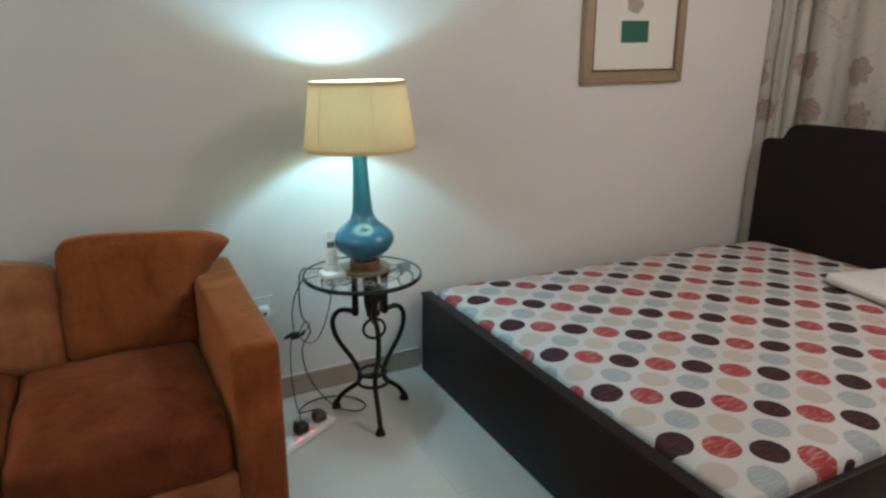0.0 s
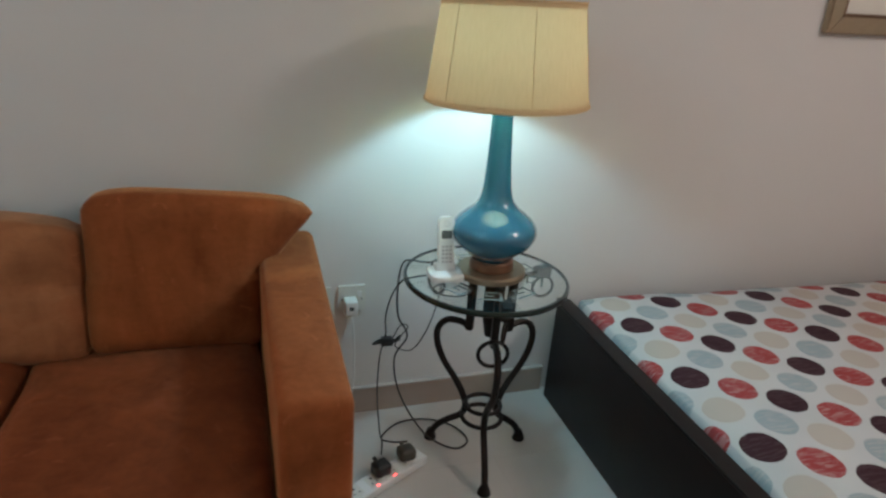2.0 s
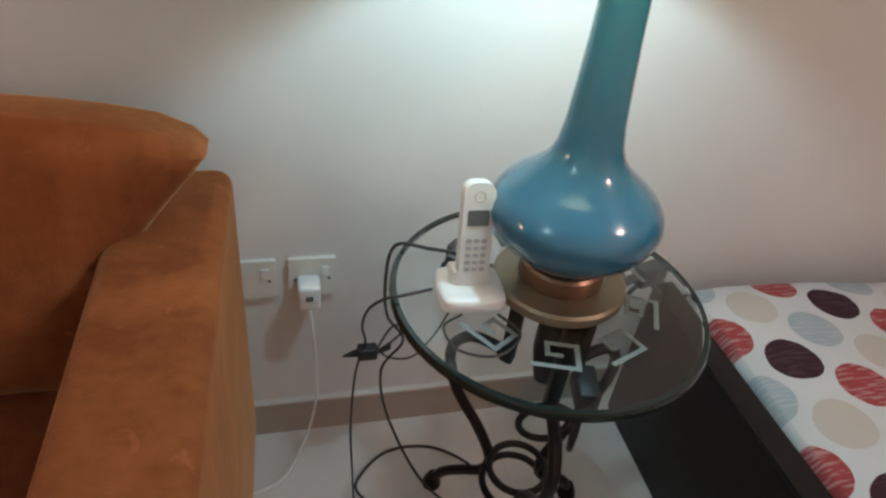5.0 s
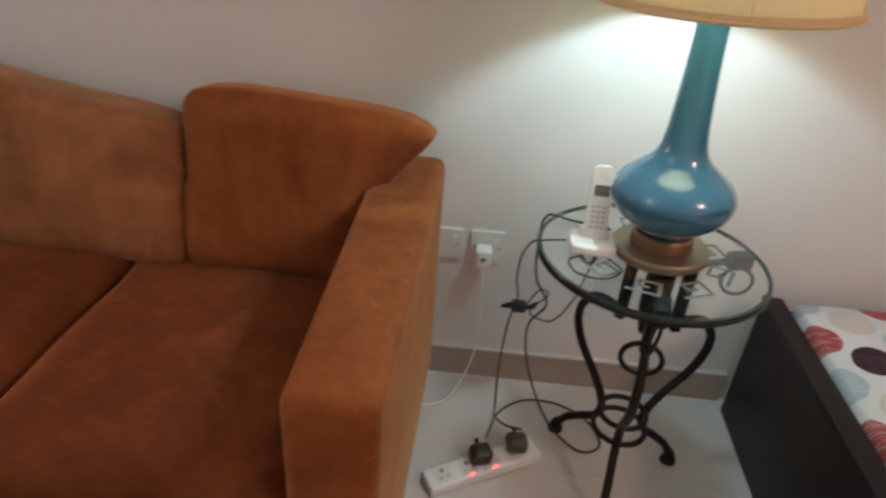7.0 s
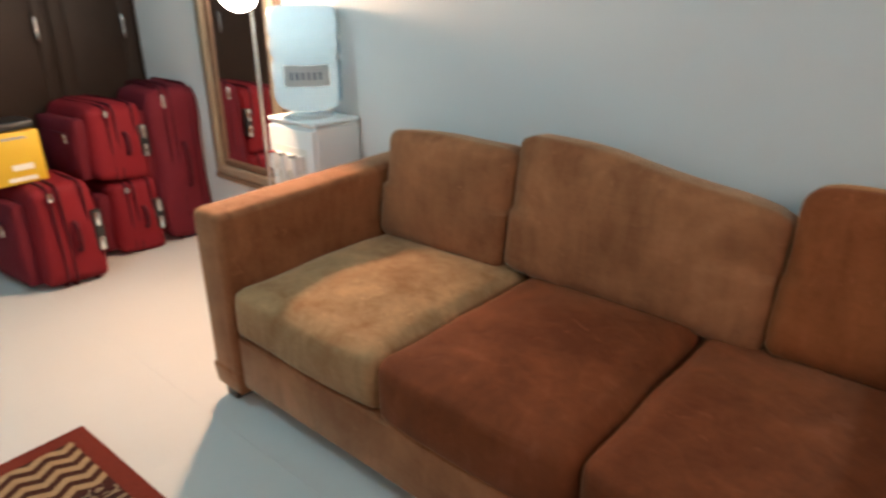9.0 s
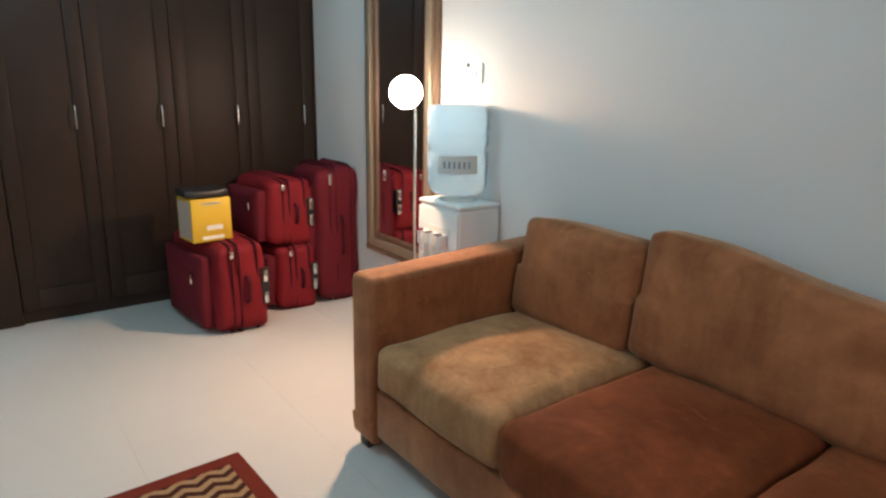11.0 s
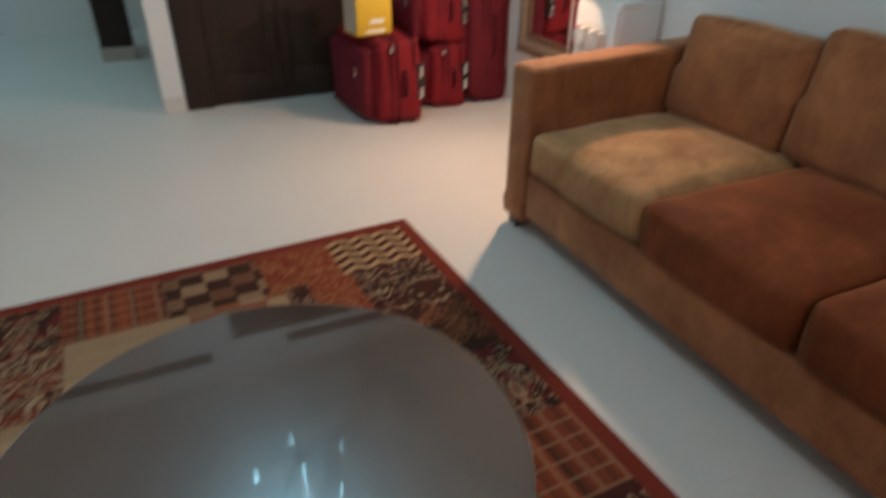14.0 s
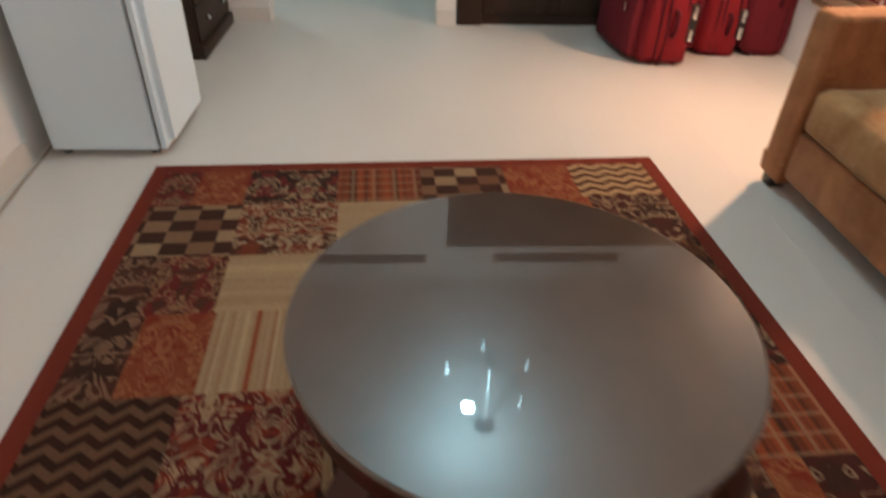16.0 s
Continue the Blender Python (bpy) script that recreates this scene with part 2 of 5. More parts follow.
def curtain_cloth():
    """Cream cloth printed with scattered dusty rust flower heads and thin stems."""
    n = Nodes("curtain_cloth")
    v = n.coords()
    x, y, z = n.xyz(v)
    p = n.add("ShaderNodeCombineXYZ", {0: n.math("MULTIPLY", y, 1.25), 1: z}).outputs[0]
    vo = n.add("ShaderNodeTexVoronoi", {"Vector": p, "Scale": 2.9, "Randomness": 0.75}, voronoi_dimensions="2D")
    rag = n.math("MULTIPLY", n.math("SUBTRACT", n.noise(p, 34, 4, 0.6), 0.5), 0.26)
    head = n.math("GREATER_THAN", n.math("SUBTRACT", 0.215, n.math("ADD", vo.outputs["Distance"], rag)), 0.0)
    stem = n.math("LESS_THAN", n.math("ABSOLUTE", n.math("SUBTRACT", n.noise(p, 4.5, 2, 0.8), 0.5)), 0.007)
    f = n.math("MAXIMUM", n.math("MULTIPLY", head, n.math("MULTIPLY_ADD", n.noise(p, 75, 3), 1.1, 0.0)), n.math("MULTIPLY", stem, 0.3))
    cloth = n.mix(n.noise(v, 5, 3), rgb(0.80, 0.75, 0.65), rgb(0.86, 0.82, 0.72))
    n.bump(n.noise(v, 350, 2), 0.15, 0.001)
    return n.set(Base_Color=n.mix(f, cloth, rgb(0.40, 0.19, 0.15)), Roughness=0.9, Specular_IOR_Level=0.15)


M["curtain"] = curtain_cloth()

# rug patterns
RUST, ORANGE, BROWN, CREAM, BLACK, WINE = (0.20, 0.028, 0.016), (0.27, 0.062, 0.024), (0.060, 0.024, 0.016), (0.36, 0.25, 0.145), (0.020, 0.014, 0.012), (0.12, 0.014, 0.016)


def pile(n, v, c):
    f = n.noise(v, 140, 3)
    c = n.mix(n.math("MULTIPLY", n.noise(v, 20, 4), 0.22), c, rgb(0.20, 0.05, 0.022))
    c = n.mix(n.math("MULTIPLY", f, 0.42), c, rgb(0.020, 0.009, 0.007))
    n.bump(f, 0.6, 0.004)
    return n.set(Base_Color=c, Roughness=0.95, Specular_IOR_Level=0.1)


def rug_checker(name, a, b, size):
    n = Nodes(name)
    v = n.coords()
    x, y, z = n.xyz(v)
    ci = n.math("FLOOR", n.math("DIVIDE", x, size))
    cj = n.math("FLOOR", n.math("DIVIDE", y, size * 1.25))
    f = n.math("MODULO", n.math("ADD", n.math("ADD", ci, cj), 200), 2.0)
    cc = n.ramp(n.noise(n.add("ShaderNodeCombineXYZ", {0: ci, 1: cj}).outputs[0], 3.3, 0), [(0.38, CREAM), (0.60, (0.13, 0.060, 0.033))])
    return pile(n, v, n.mix(f, rgb(*a), n.mix(0.75, rgb(*b), cc)))


def rug_chevron(name, a, b, pitch, zig, amp):
    n = Nodes(name)
    v = n.coords()
    x, y, z = n.xyz(v)
    tri = n.math("PINGPONG", y, zig)
    s = n.math("MULTIPLY_ADD", tri, amp, x)
    f = n.math("GREATER_THAN", n.math("FRACT", n.math("DIVIDE", n.math("ADD", s, 20.0), pitch)), 0.5)
    return pile(n, v, n.mix(f, rgb(*a), rgb(*b)))


def rug_damask(name, base, figure, accent, scale, thin=False):
    """Mirrored scrolls: bands of a warped field that curl like leaves, on a mottled ground."""
    n = Nodes(name)
    v = n.coords()
    x, y, z = n.xyz(v)
    m = n.add("ShaderNodeCombineXYZ", {0: x, 1: n.math("PINGPONG", n.math("ADD", y, 10.0), 0.155)}).outputs[0]
    a = n.noise(m, scale, 2, 1.3)
    if thin:
        f = n.math("LESS_THAN", n.math("ABSOLUTE", n.math("SUBTRACT", a, 0.5)), 0.022)
    else:
        curl = n.math("GREATER_THAN", n.math("SINE", n.math("MULTIPLY", a, 44.0)), 0.15)
        f = n.math("MULTIPLY", curl, n.math("GREATER_THAN", n.noise(m, scale * 0.9, 3, 0.8), 0.44))
    g = n.math("GREATER_THAN", n.noise(m, scale * 1.2, 3, 0.8), 0.54)
    fade = n.math("MINIMUM", n.math("MULTIPLY_ADD", n.noise(v, 14, 3), 1.3, 0.15), 1.0)
    return pile(n, v, n.mix(n.math("MULTIPLY", f, fade), n.mix(g, rgb(*base), rgb(*accent)), rgb(*figure)))


def rug_stripe(name, a, b, c, across, pitch):
    n = Nodes(name)
    v = n.coords()
    x, y, z = n.xyz(v)
    s = n.math("DIVIDE", n.math("ADD", y if across else x, 10.0), pitch)
    k = n.noise(n.add("ShaderNodeCombineXYZ", {0: n.math("MULTIPLY", s, 3.1)}).outputs[0], 1.0, 2)
    return pile(n, v, n.ramp(k, [(0.36, a), (0.5, b), (0.64, c)]))


def rug_plaid(name, a, b, line):
    n = Nodes(name)
    v = n.coords()
    x, y, z = n.xyz(v)
    k = n.noise(n.add("ShaderNodeCombineXYZ", {0: n.math("MULTIPLY", y, 24.0)}).outputs[0], 1.0, 2)
    c = n.ramp(k, [(0.38, a), (0.55, b)])
    f = n.math("LESS_THAN", n.math("FRACT", n.math("MULTIPLY", n.math("ADD", x, 10.0), 18.0)), 0.16)
    g = n.math("LESS_THAN", n.math("FRACT", n.math("MULTIPLY", n.math("ADD", y, 10.0), 13.0)), 0.14)
    c = n.mix(n.math("MULTIPLY", n.math("MAXIMUM", f, g), 0.45), c, rgb(*line))
    return pile(n, v, c)


RUG = {
    "k": rug_checker("rug_checker", (0.030, 0.017, 0.013), (0.19, 0.10, 0.055), 0.066),
    "y": rug_checker("rug_checker_pale", (0.24, 0.085, 0.04), CREAM, 0.066),
    "g": rug_damask("rug_scroll_dark", (0.040, 0.013, 0.012), (0.34, 0.25, 0.15), BLACK, 11, True),
    "n": rug_damask("rug_leaf_brown", BROWN, (0.26, 0.10, 0.04), BLACK, 12),
    "z": rug_chevron("rug_chevron_dark", (0.014, 0.009, 0.008), (0.12, 0.070, 0.040), 0.050, 0.038, 0.75),
    "w": rug_chevron("rug_chevron_light", (0.44, 0.29, 0.15), (0.045, 0.018, 0.012), 0.052, 0.045, 0.6),
    "r": rug_chevron("rug_chevron_red", WINE, CREAM, 0.055, 0.04, 0.8),
    "d": rug_damask("rug_damask_dark", BLACK, CREAM, WINE, 13),
    "c": rug_damask("rug_damask_cream", (0.17, 0.035, 0.018), (0.42, 0.31, 0.19), BROWN, 13),
    "u": rug_damask("rug_damask_rust", WINE, (0.30, 0.17, 0.09), BROWN, 15),
    "b": rug_damask("rug_swirl_brown", BROWN, (0.22, 0.13, 0.08), BLACK, 8),
    "v": rug_damask("rug_wine_floral", (0.10, 0.012, 0.014), CREAM, RUST, 12),
    "o": rug_damask("rug_orange", (0.22, 0.055, 0.024), (0.33, 0.14, 0.06), RUST, 14),
    "s": rug_stripe("rug_stripe_cream", ORANGE, CREAM, (0.58, 0.46, 0.28), True, 0.10),
    "p": rug_plaid("rug_plaid", BLACK, ORANGE, CREAM),
    "e": rug_stripe("rug_plain_cream", (0.34, 0.22, 0.12), CREAM, (0.46, 0.32, 0.18), False, 0.25),
    "edge": rug_stripe("rug_border", (0.15, 0.022, 0.014), (0.18, 0.028, 0.017), (0.20, 0.038, 0.021), True, 0.5),
}

# ---------- building helpers ----------


def thing(name, place=(0, 0, 0), turn=0.0, label="", category="", group="", kind=""):
    ob = new(name)
    ob.location, ob.rotation_euler = place, (0, 0, radians(turn))
    ob.empty_display_size = 0.1
    return tagged(ob, label, category, group, kind)


def part(name, bm, material, parent=None, label="", smooth=True, angle=40):
    me = bpy.data.meshes.new(name)
    bmesh.ops.recalc_face_normals(bm, faces=bm.faces)
    bm.to_mesh(me)
    bm.free()
    if smooth:
        me.polygons.foreach_set("use_smooth", [True] * len(me.polygons))
        me.set_sharp_from_angle(angle=radians(angle))
    mats = material if isinstance(material, (list, tuple)) else [material]
    for m in mats:
        me.materials.append(m)
    ob = new(name, me)
    ob.parent = parent
    return tagged(ob, label) if label else ob


def structure(name, bm, material, label, category, smooth=False):
    return tagged(part(name, bm, material, None, "", smooth), label, category, "", "structure")


def box(x0, x1, y0, y1, z0, z1, bevel=0.0, seg=2, bm=None):
    b = bmesh.new()
    bmesh.ops.create_cube(b, size=1.0, matrix=Matrix.LocRotScale(((x0 + x1) / 2, (y0 + y1) / 2, (z0 + z1) / 2), None, (x1 - x0, y1 - y0, z1 - z0)))
    if bevel:
        bmesh.ops.bevel(b, geom=list(b.edges), offset=bevel, segments=seg, profile=0.5, affect="EDGES")
    return join(bm, b)


def join(bm, b):
    if bm is None:
        return b
    me = bpy.data.meshes.new("tmp")
    b.to_mesh(me)
    b.free()
    bm.from_mesh(me)
    bpy.data.meshes.remove(me)
    return bm


def lathe(profile, steps=32, bm=None):
    """Turns (radius, height) pairs round the z axis."""
    b = bmesh.new()
    rings = []
    for r, z in profile:
        if r < 1e-5:
            rings.append([b.verts.new((0, 0, z))])
        else:
            rings.append([b.verts.new((r * math.cos(2 * math.pi * k / steps), r * math.sin(2 * math.pi * k / steps), z)) for k in range(steps)])
    for p, q in zip(rings, rings[1:]):
        for k in range(steps):
            l = (k + 1) % steps
            f = [p[k % len(p)], p[l % len(p)], q[l % len(q)], q[k % len(q)]]
            f = list(dict.fromkeys(f))
            if len(f) > 2:
                b.faces.new(f)
    return join(bm, b)


def spline(pts, per=8):
    """A smooth line through the given points."""
    p = [Vector(q) for q in pts]
    p = [2 * p[0] - p[1]] + p + [2 * p[-1] - p[-2]]
    out = []
    for a, b, c, d in zip(p, p[1:], p[2:], p[3:]):
        for k in range(per):
            t = k / per
            out.append(0.5 * ((2 * b) + (c - a) * t + (2 * a - 5 * b + 4 * c - d) * t * t + (3 * b - a - 3 * c + d) * t ** 3))
    return out + [p[-2]]


def tube(line, radius, sides=8, bm=None, closed=False):
    """A round bar along a line; radius is a number or a function of 0..1."""
    b = bmesh.new()
    line = [Vector(q) for q in line]
    m = len(line)
    up = Vector((0.13, 0.29, 0.95))
    rings = []
    for k, q in enumerate(line):
        a, c = line[k - 1] if k or closed else line[0], line[(k + 1) % m] if k < m - 1 or closed else line[-1]
        d = (c - a).normalized()
        s = d.cross(up)
        s = s.normalized() if s.length > 1e-4 else Vector((1, 0, 0))
        u = s.cross(d)
        r = radius(k / (m - 1)) if callable(radius) else radius
        rings.append([b.verts.new(q + r * (math.cos(2 * math.pi * i / sides) * s + math.sin(2 * math.pi * i / sides) * u)) for i in range(sides)])
    pairs = list(zip(rings, rings[1:])) + ([(rings[-1], rings[0])] if closed else [])
    for p, q in pairs:
        for i in range(sides):
            b.faces.new((p[i], p[(i + 1) % sides], q[(i + 1) % sides], q[i]))
    if not closed:
        b.faces.new(rings[0][::-1])
        b.faces.new(rings[-1])
    return join(bm, b)


def ring(centre, r, thick, normal=(0, 0, 1), steps=28, bm=None):
    nrm = Vector(normal).normalized()
    s = nrm.orthogonal().normalized()
    u = nrm.cross(s)
    pts = [Vector(centre) + r * (math.cos(2 * math.pi * k / steps) * s + math.sin(2 * math.pi * k / steps) * u) for k in range(steps)]
    return tube(pts, thick, 8, bm, closed=True)


def moved(bm, m):
    bmesh.ops.transform(bm, matrix=m, verts=bm.verts)
    return bm


def cushion(sx, sy, sz, power=5.0, puff=(0, 0, 0), wrinkle=0.006, seed=0.0, cuts=14, edge=0.42):
    """A soft block about its centre: rounded edges, swollen faces, slight creases."""
    b = bmesh.new()
    bmesh.ops.create_cube(b, size=2.0)
    bmesh.ops.subdivide_edges(b, edges=list(b.edges), cuts=cuts, use_grid_fill=True)
    h = Vector((sx / 2, sy / 2, sz / 2))
    rim = min(h) * edge
    for w in b.verts:
        c = w.co.copy()
        q = Vector((c.x * h.x, c.y * h.y, c.z * h.z))
        core = Vector([max(-h[i] + rim, min(h[i] - rim, q[i])) for i in range(3)])
        off = q - core
        if off.length > 1e-6:
            q = core + off.normalized() * min(off.length, rim) if sum(abs(o) > 1e-6 for o in off) > 1 else q
        for i in range(3):
            j, k = (i + 1) % 3, (i + 2) % 3
            q[i] += puff[i] * c[i] * max(0, 1 - c[j] ** 2) ** 0.8 * max(0, 1 - c[k] ** 2) ** 0.8
        s = Vector((q.x * 4 + seed, q.y * 4, q.z * 4))
        q += wrinkle * Vector((noise.noise(s), noise.noise(s + Vector((7, 3, 1))), noise.noise(s + Vector((1, 9, 5)))))
        w.co = q
    return b


def flat(points, thick=0.0015):
    """A flat shape in the x-z plane with its outline given, thickened towards -y."""
    b = bmesh.new()
    f = b.faces.new([b.verts.new((x, 0, z)) for x, z in points])
    r = bmesh.ops.extrude_face_region(b, geom=[f])
    for w in r["geom"]:
        if isinstance(w, bmesh.types.BMVert):
            w.co.y -= thick
    return b


def stroke(points, unit, width, thick=0.0006):
    """A flat line of even width along square turns, in the x-z plane."""
    p = [Vector(q) * unit for q in points]
    left, right = [], []
    for k, q in enumerate(p):
        d0 = (q - p[k - 1]).normalized() if k else (p[1] - q).normalized()
        d1 = (p[k + 1] - q).normalized() if k < len(p) - 1 else d0
        off = (Vector((-d0.y, d0.x)) + (Vector((-d1.y, d1.x)) if abs(d0.dot(d1)) < 0.5 else Vector((0, 0)))) * width / 2
        left.append(q + off)
        right.append(q - off)
    b = bmesh.new()
    for k in range(len(p) - 1):
        b.faces.new([b.verts.new((w.x, 0, w.y)) for w in (left[k], left[k + 1], right[k + 1], right[k])])
    bmesh.ops.remove_doubles(b, verts=b.verts, dist=1e-6)
    r = bmesh.ops.extrude_face_region(b, geom=list(b.faces))
    for w in r["geom"]:
        if isinstance(w, bmesh.types.BMVert):
            w.co.y -= thick
    return b


def rounded_plate(w, h, r, depth, steps=5):
    """An upright plate with rounded corners in the x-z plane, its back at y = 0."""
    pts = []
    for cx, cz, a0 in ((w / 2 - r, h / 2 - r, 0), (-w / 2 + r, h / 2 - r, 90), (-w / 2 + r, -h / 2 + r, 180), (w / 2 - r, -h / 2 + r, 270)):
        for k in range(steps + 1):
            a = radians(a0 + 90 * k / steps)
            pts.append((cx + r * math.cos(a), cz + r * math.sin(a)))
    return flat(pts, depth)


# ---------- room shell ----------
T = 0.15
structure("ceiling", box(-6.6, 4.0, -2.2, 2.9, CEIL, CEIL + 0.12), M["ceiling"], "plain white painted ceiling", "ceiling")
structure("wall_north", box(WALL_W - 0.75, WALL_E + T, WALL_N, WALL_N + T, 0, CEIL), M["wall"], "off-white painted plaster wall behind the sofa and bed", "wall")
structure("wall_south", box(WALL_W - T, WALL_E + T, WALL_S - T, WALL_S, 0, CEIL), M["wall"], "off-white painted wall behind the fridge", "wall")
structure("wall_east", box(WALL_E, WALL_E + T, WALL_S, WALL_N, 0, CEIL), M["wall"], "painted wall behind the curtains", "wall")
# west wall: wardrobe niche, pier, opening, short stub
PIER0, PIER1, STUB = 0.565, 0.69, -0.49
w = box(WALL_W - T, WALL_W, PIER0, PIER1, 0, 2.62)
box(WALL_W - T, WALL_W, WALL_S, STUB, 0, 2.62, bm=w)
box(WALL_W - T, WALL_W, WALL_S, WALL_N, 2.62, CEIL, bm=w)
box(WALL_W - T, WALL_W, STUB, PIER0, 2.15, 2.62, bm=w)
structure("wall_west", w, M["wall"], "painted wall with an open doorway beside the wardrobe", "wall")
w = box(-6.6, -6.45, -2.2, 2.9, 0, CEIL)
box(-6.45, WALL_W - T, -2.2, -2.05, 0, CEIL, bm=w)
box(-6.45, WALL_W - 0.75, 1.2, 1.35, 0, CEIL, bm=w)
box(WALL_W - 0.75, WALL_W - 0.65, 1.2, WALL_N, 0, CEIL, bm=w)
box(WALL_W - 0.65, WALL_W - T, PIER0 + 0.02, PIER1, 0, CEIL, bm=w)
structure("wall_hall", w, M["wall"], "painted walls of the passage behind the doorway", "wall")

# skirting
sk = box(-1.2, 1.2, WALL_N - 0.012, WALL_N, 0.0, 0.094)
structure("baseboard", sk, M["skirting"], "tan tiled skirting along the north wall", "baseboard")
structure("baseboard_trim", box(-1.2, 1.2, WALL_N - 0.014, WALL_N, 0.0942, 0.1005), M["skirting_top"], "pale edge on top of the skirting", "trim")
structure("baseboard_south", box(-1.85, 3.6, WALL_S, WALL_S + 0.012, 0, 0.09), M["tile"], "cream tiled skirting along the south wall", "baseboard")
structure("baseboard_pier", box(WALL_W, WALL_W + 0.01, PIER0, PIER1, 0, 0.09), M["tile"], "cream skirting on the wall end", "baseboard")
structure("baseboard_stub", box(WALL_W, WALL_W + 0.01, WALL_S + 0.02, STUB, 0, 0.09), M["tile"], "cream skirting beside the doorway", "baseboard")

# ---------- bed ----------


def make_bed():
    bed = thing("bed", (1.195, 2.555, 0), -2.2, "espresso wooden double bed with a tall headboard, against the wall", "bed")
    L, W = 2.285, 1.74
    part("footboard", box(0, 0.045, -W, 0, 0.0, 0.385, 0.006), M["bedwood"], bed)
    part("footboard_cap", box(-0.004, 0.05, -W - 0.004, 0.004, 0.3855, 0.40, 0.005), M["bedwood"], bed)
    part("side_rail", box(0.045, L, -W, -W + 0.04, 0.06, 0.37, 0.006), M["bedwood"], bed)
    part("side_rail", box(0.045, L, -0.045, -0.005, 0.06, 0.37, 0.006), M["bedwood"], bed)
    part("slat_base", box(0.045, L, -W + 0.04, -0.045, 0.16, 0.20), M["bedwood"], bed)
    head = [(-W - 0.03, 0), (0.03, 0), (0.03, 1.0), (0.0, 1.03), (-0.10, 1.03), (-0.135, 1.10), (-0.19, 1.125),
            (-W + 0.19, 1.125), (-W + 0.135, 1.10), (-W + 0.10, 1.03), (-W, 1.03), (-W - 0.03, 1.0)]
    h = moved(flat(head, 0.05), Matrix.Translation((L, 0, 0)) @ Matrix.Rotation(radians(90), 4, "Z"))
    bmesh.ops.bevel(h, geom=list(h.edges), offset=0.008, segments=2, affect="EDGES")
    part("headboard", h, M["bedwood"], bed)
    m = cushion(L - 0.06, W - 0.04, 0.20, puff=(0.0, 0.0, 0.012), wrinkle=0.010, seed=2.0, cuts=22)
    # origin of the print follows the bed
    for w in m.verts:
        w.co += Vector((L / 2 + 0.03, -W / 2, 0.320))
    part("mattress", m, M["dots"], bed, "mattress in a white fitted sheet with red, plum, blue and beige dots")
    return bed


bed = make_bed()

pillow = tagged(part("pillow", moved(cushion(0.62, 0.46, 0.060, puff=(0.01, 0.01, 0.022), wrinkle=0.016, seed=5.0, edge=0.95), pose(0, 0, 0, 0, 0, 76)), M["linen"]),
                "flat white pillow lying on the dotted sheet", "pillow")
pillow.location = (3.07, 1.33, 0.460)

# ---------- curtains ----------


def make_curtain(y0, y1, x, z0, z1, folds, name, label):
    b = bmesh.new()
    cols, rows = folds * 14, 10
    grid = []
    for r in range(rows + 1):
        z = z0 + (z1 - z0) * r / rows
        line = []
        for c in range(cols + 1):
            s = c / cols
            a = 2 * math.pi * folds * s + 0.5 * math.sin(5 * s)
            depth = 0.014 * math.sin(a) + 0.006 * math.sin(2.3 * a + 1) + 0.006 * math.sin(3 * r + 4 * s)
            line.append(b.verts.new((x + depth, y0 + (y1 - y0) * s + 0.012 * math.cos(a), z)))
        grid.append(line)
    for r in range(rows):
        for c in range(cols):
            b.faces.new((grid[r][c], grid[r][c + 1], grid[r + 1][c + 1], grid[r + 1][c]))
    bmesh.ops.solidify(b, geom=list(b.faces), thickness=0.004)
    return tagged(part(name, b, M["curtain"], angle=180), label, "curtain", "curtains by the bed")


make_curtain(2.35, 2.595, 3.56, 0.03, CEIL - 0.06, 3, "curtain", "narrow cream curtain gathered in the corner, with rust floral print")
make_curtain(-0.6, 2.35, 3.585, 0.03, CEIL - 0.06, 11, "curtain", "wide cream curtain with rust floral print behind the headboard")

# ---------- picture ----------


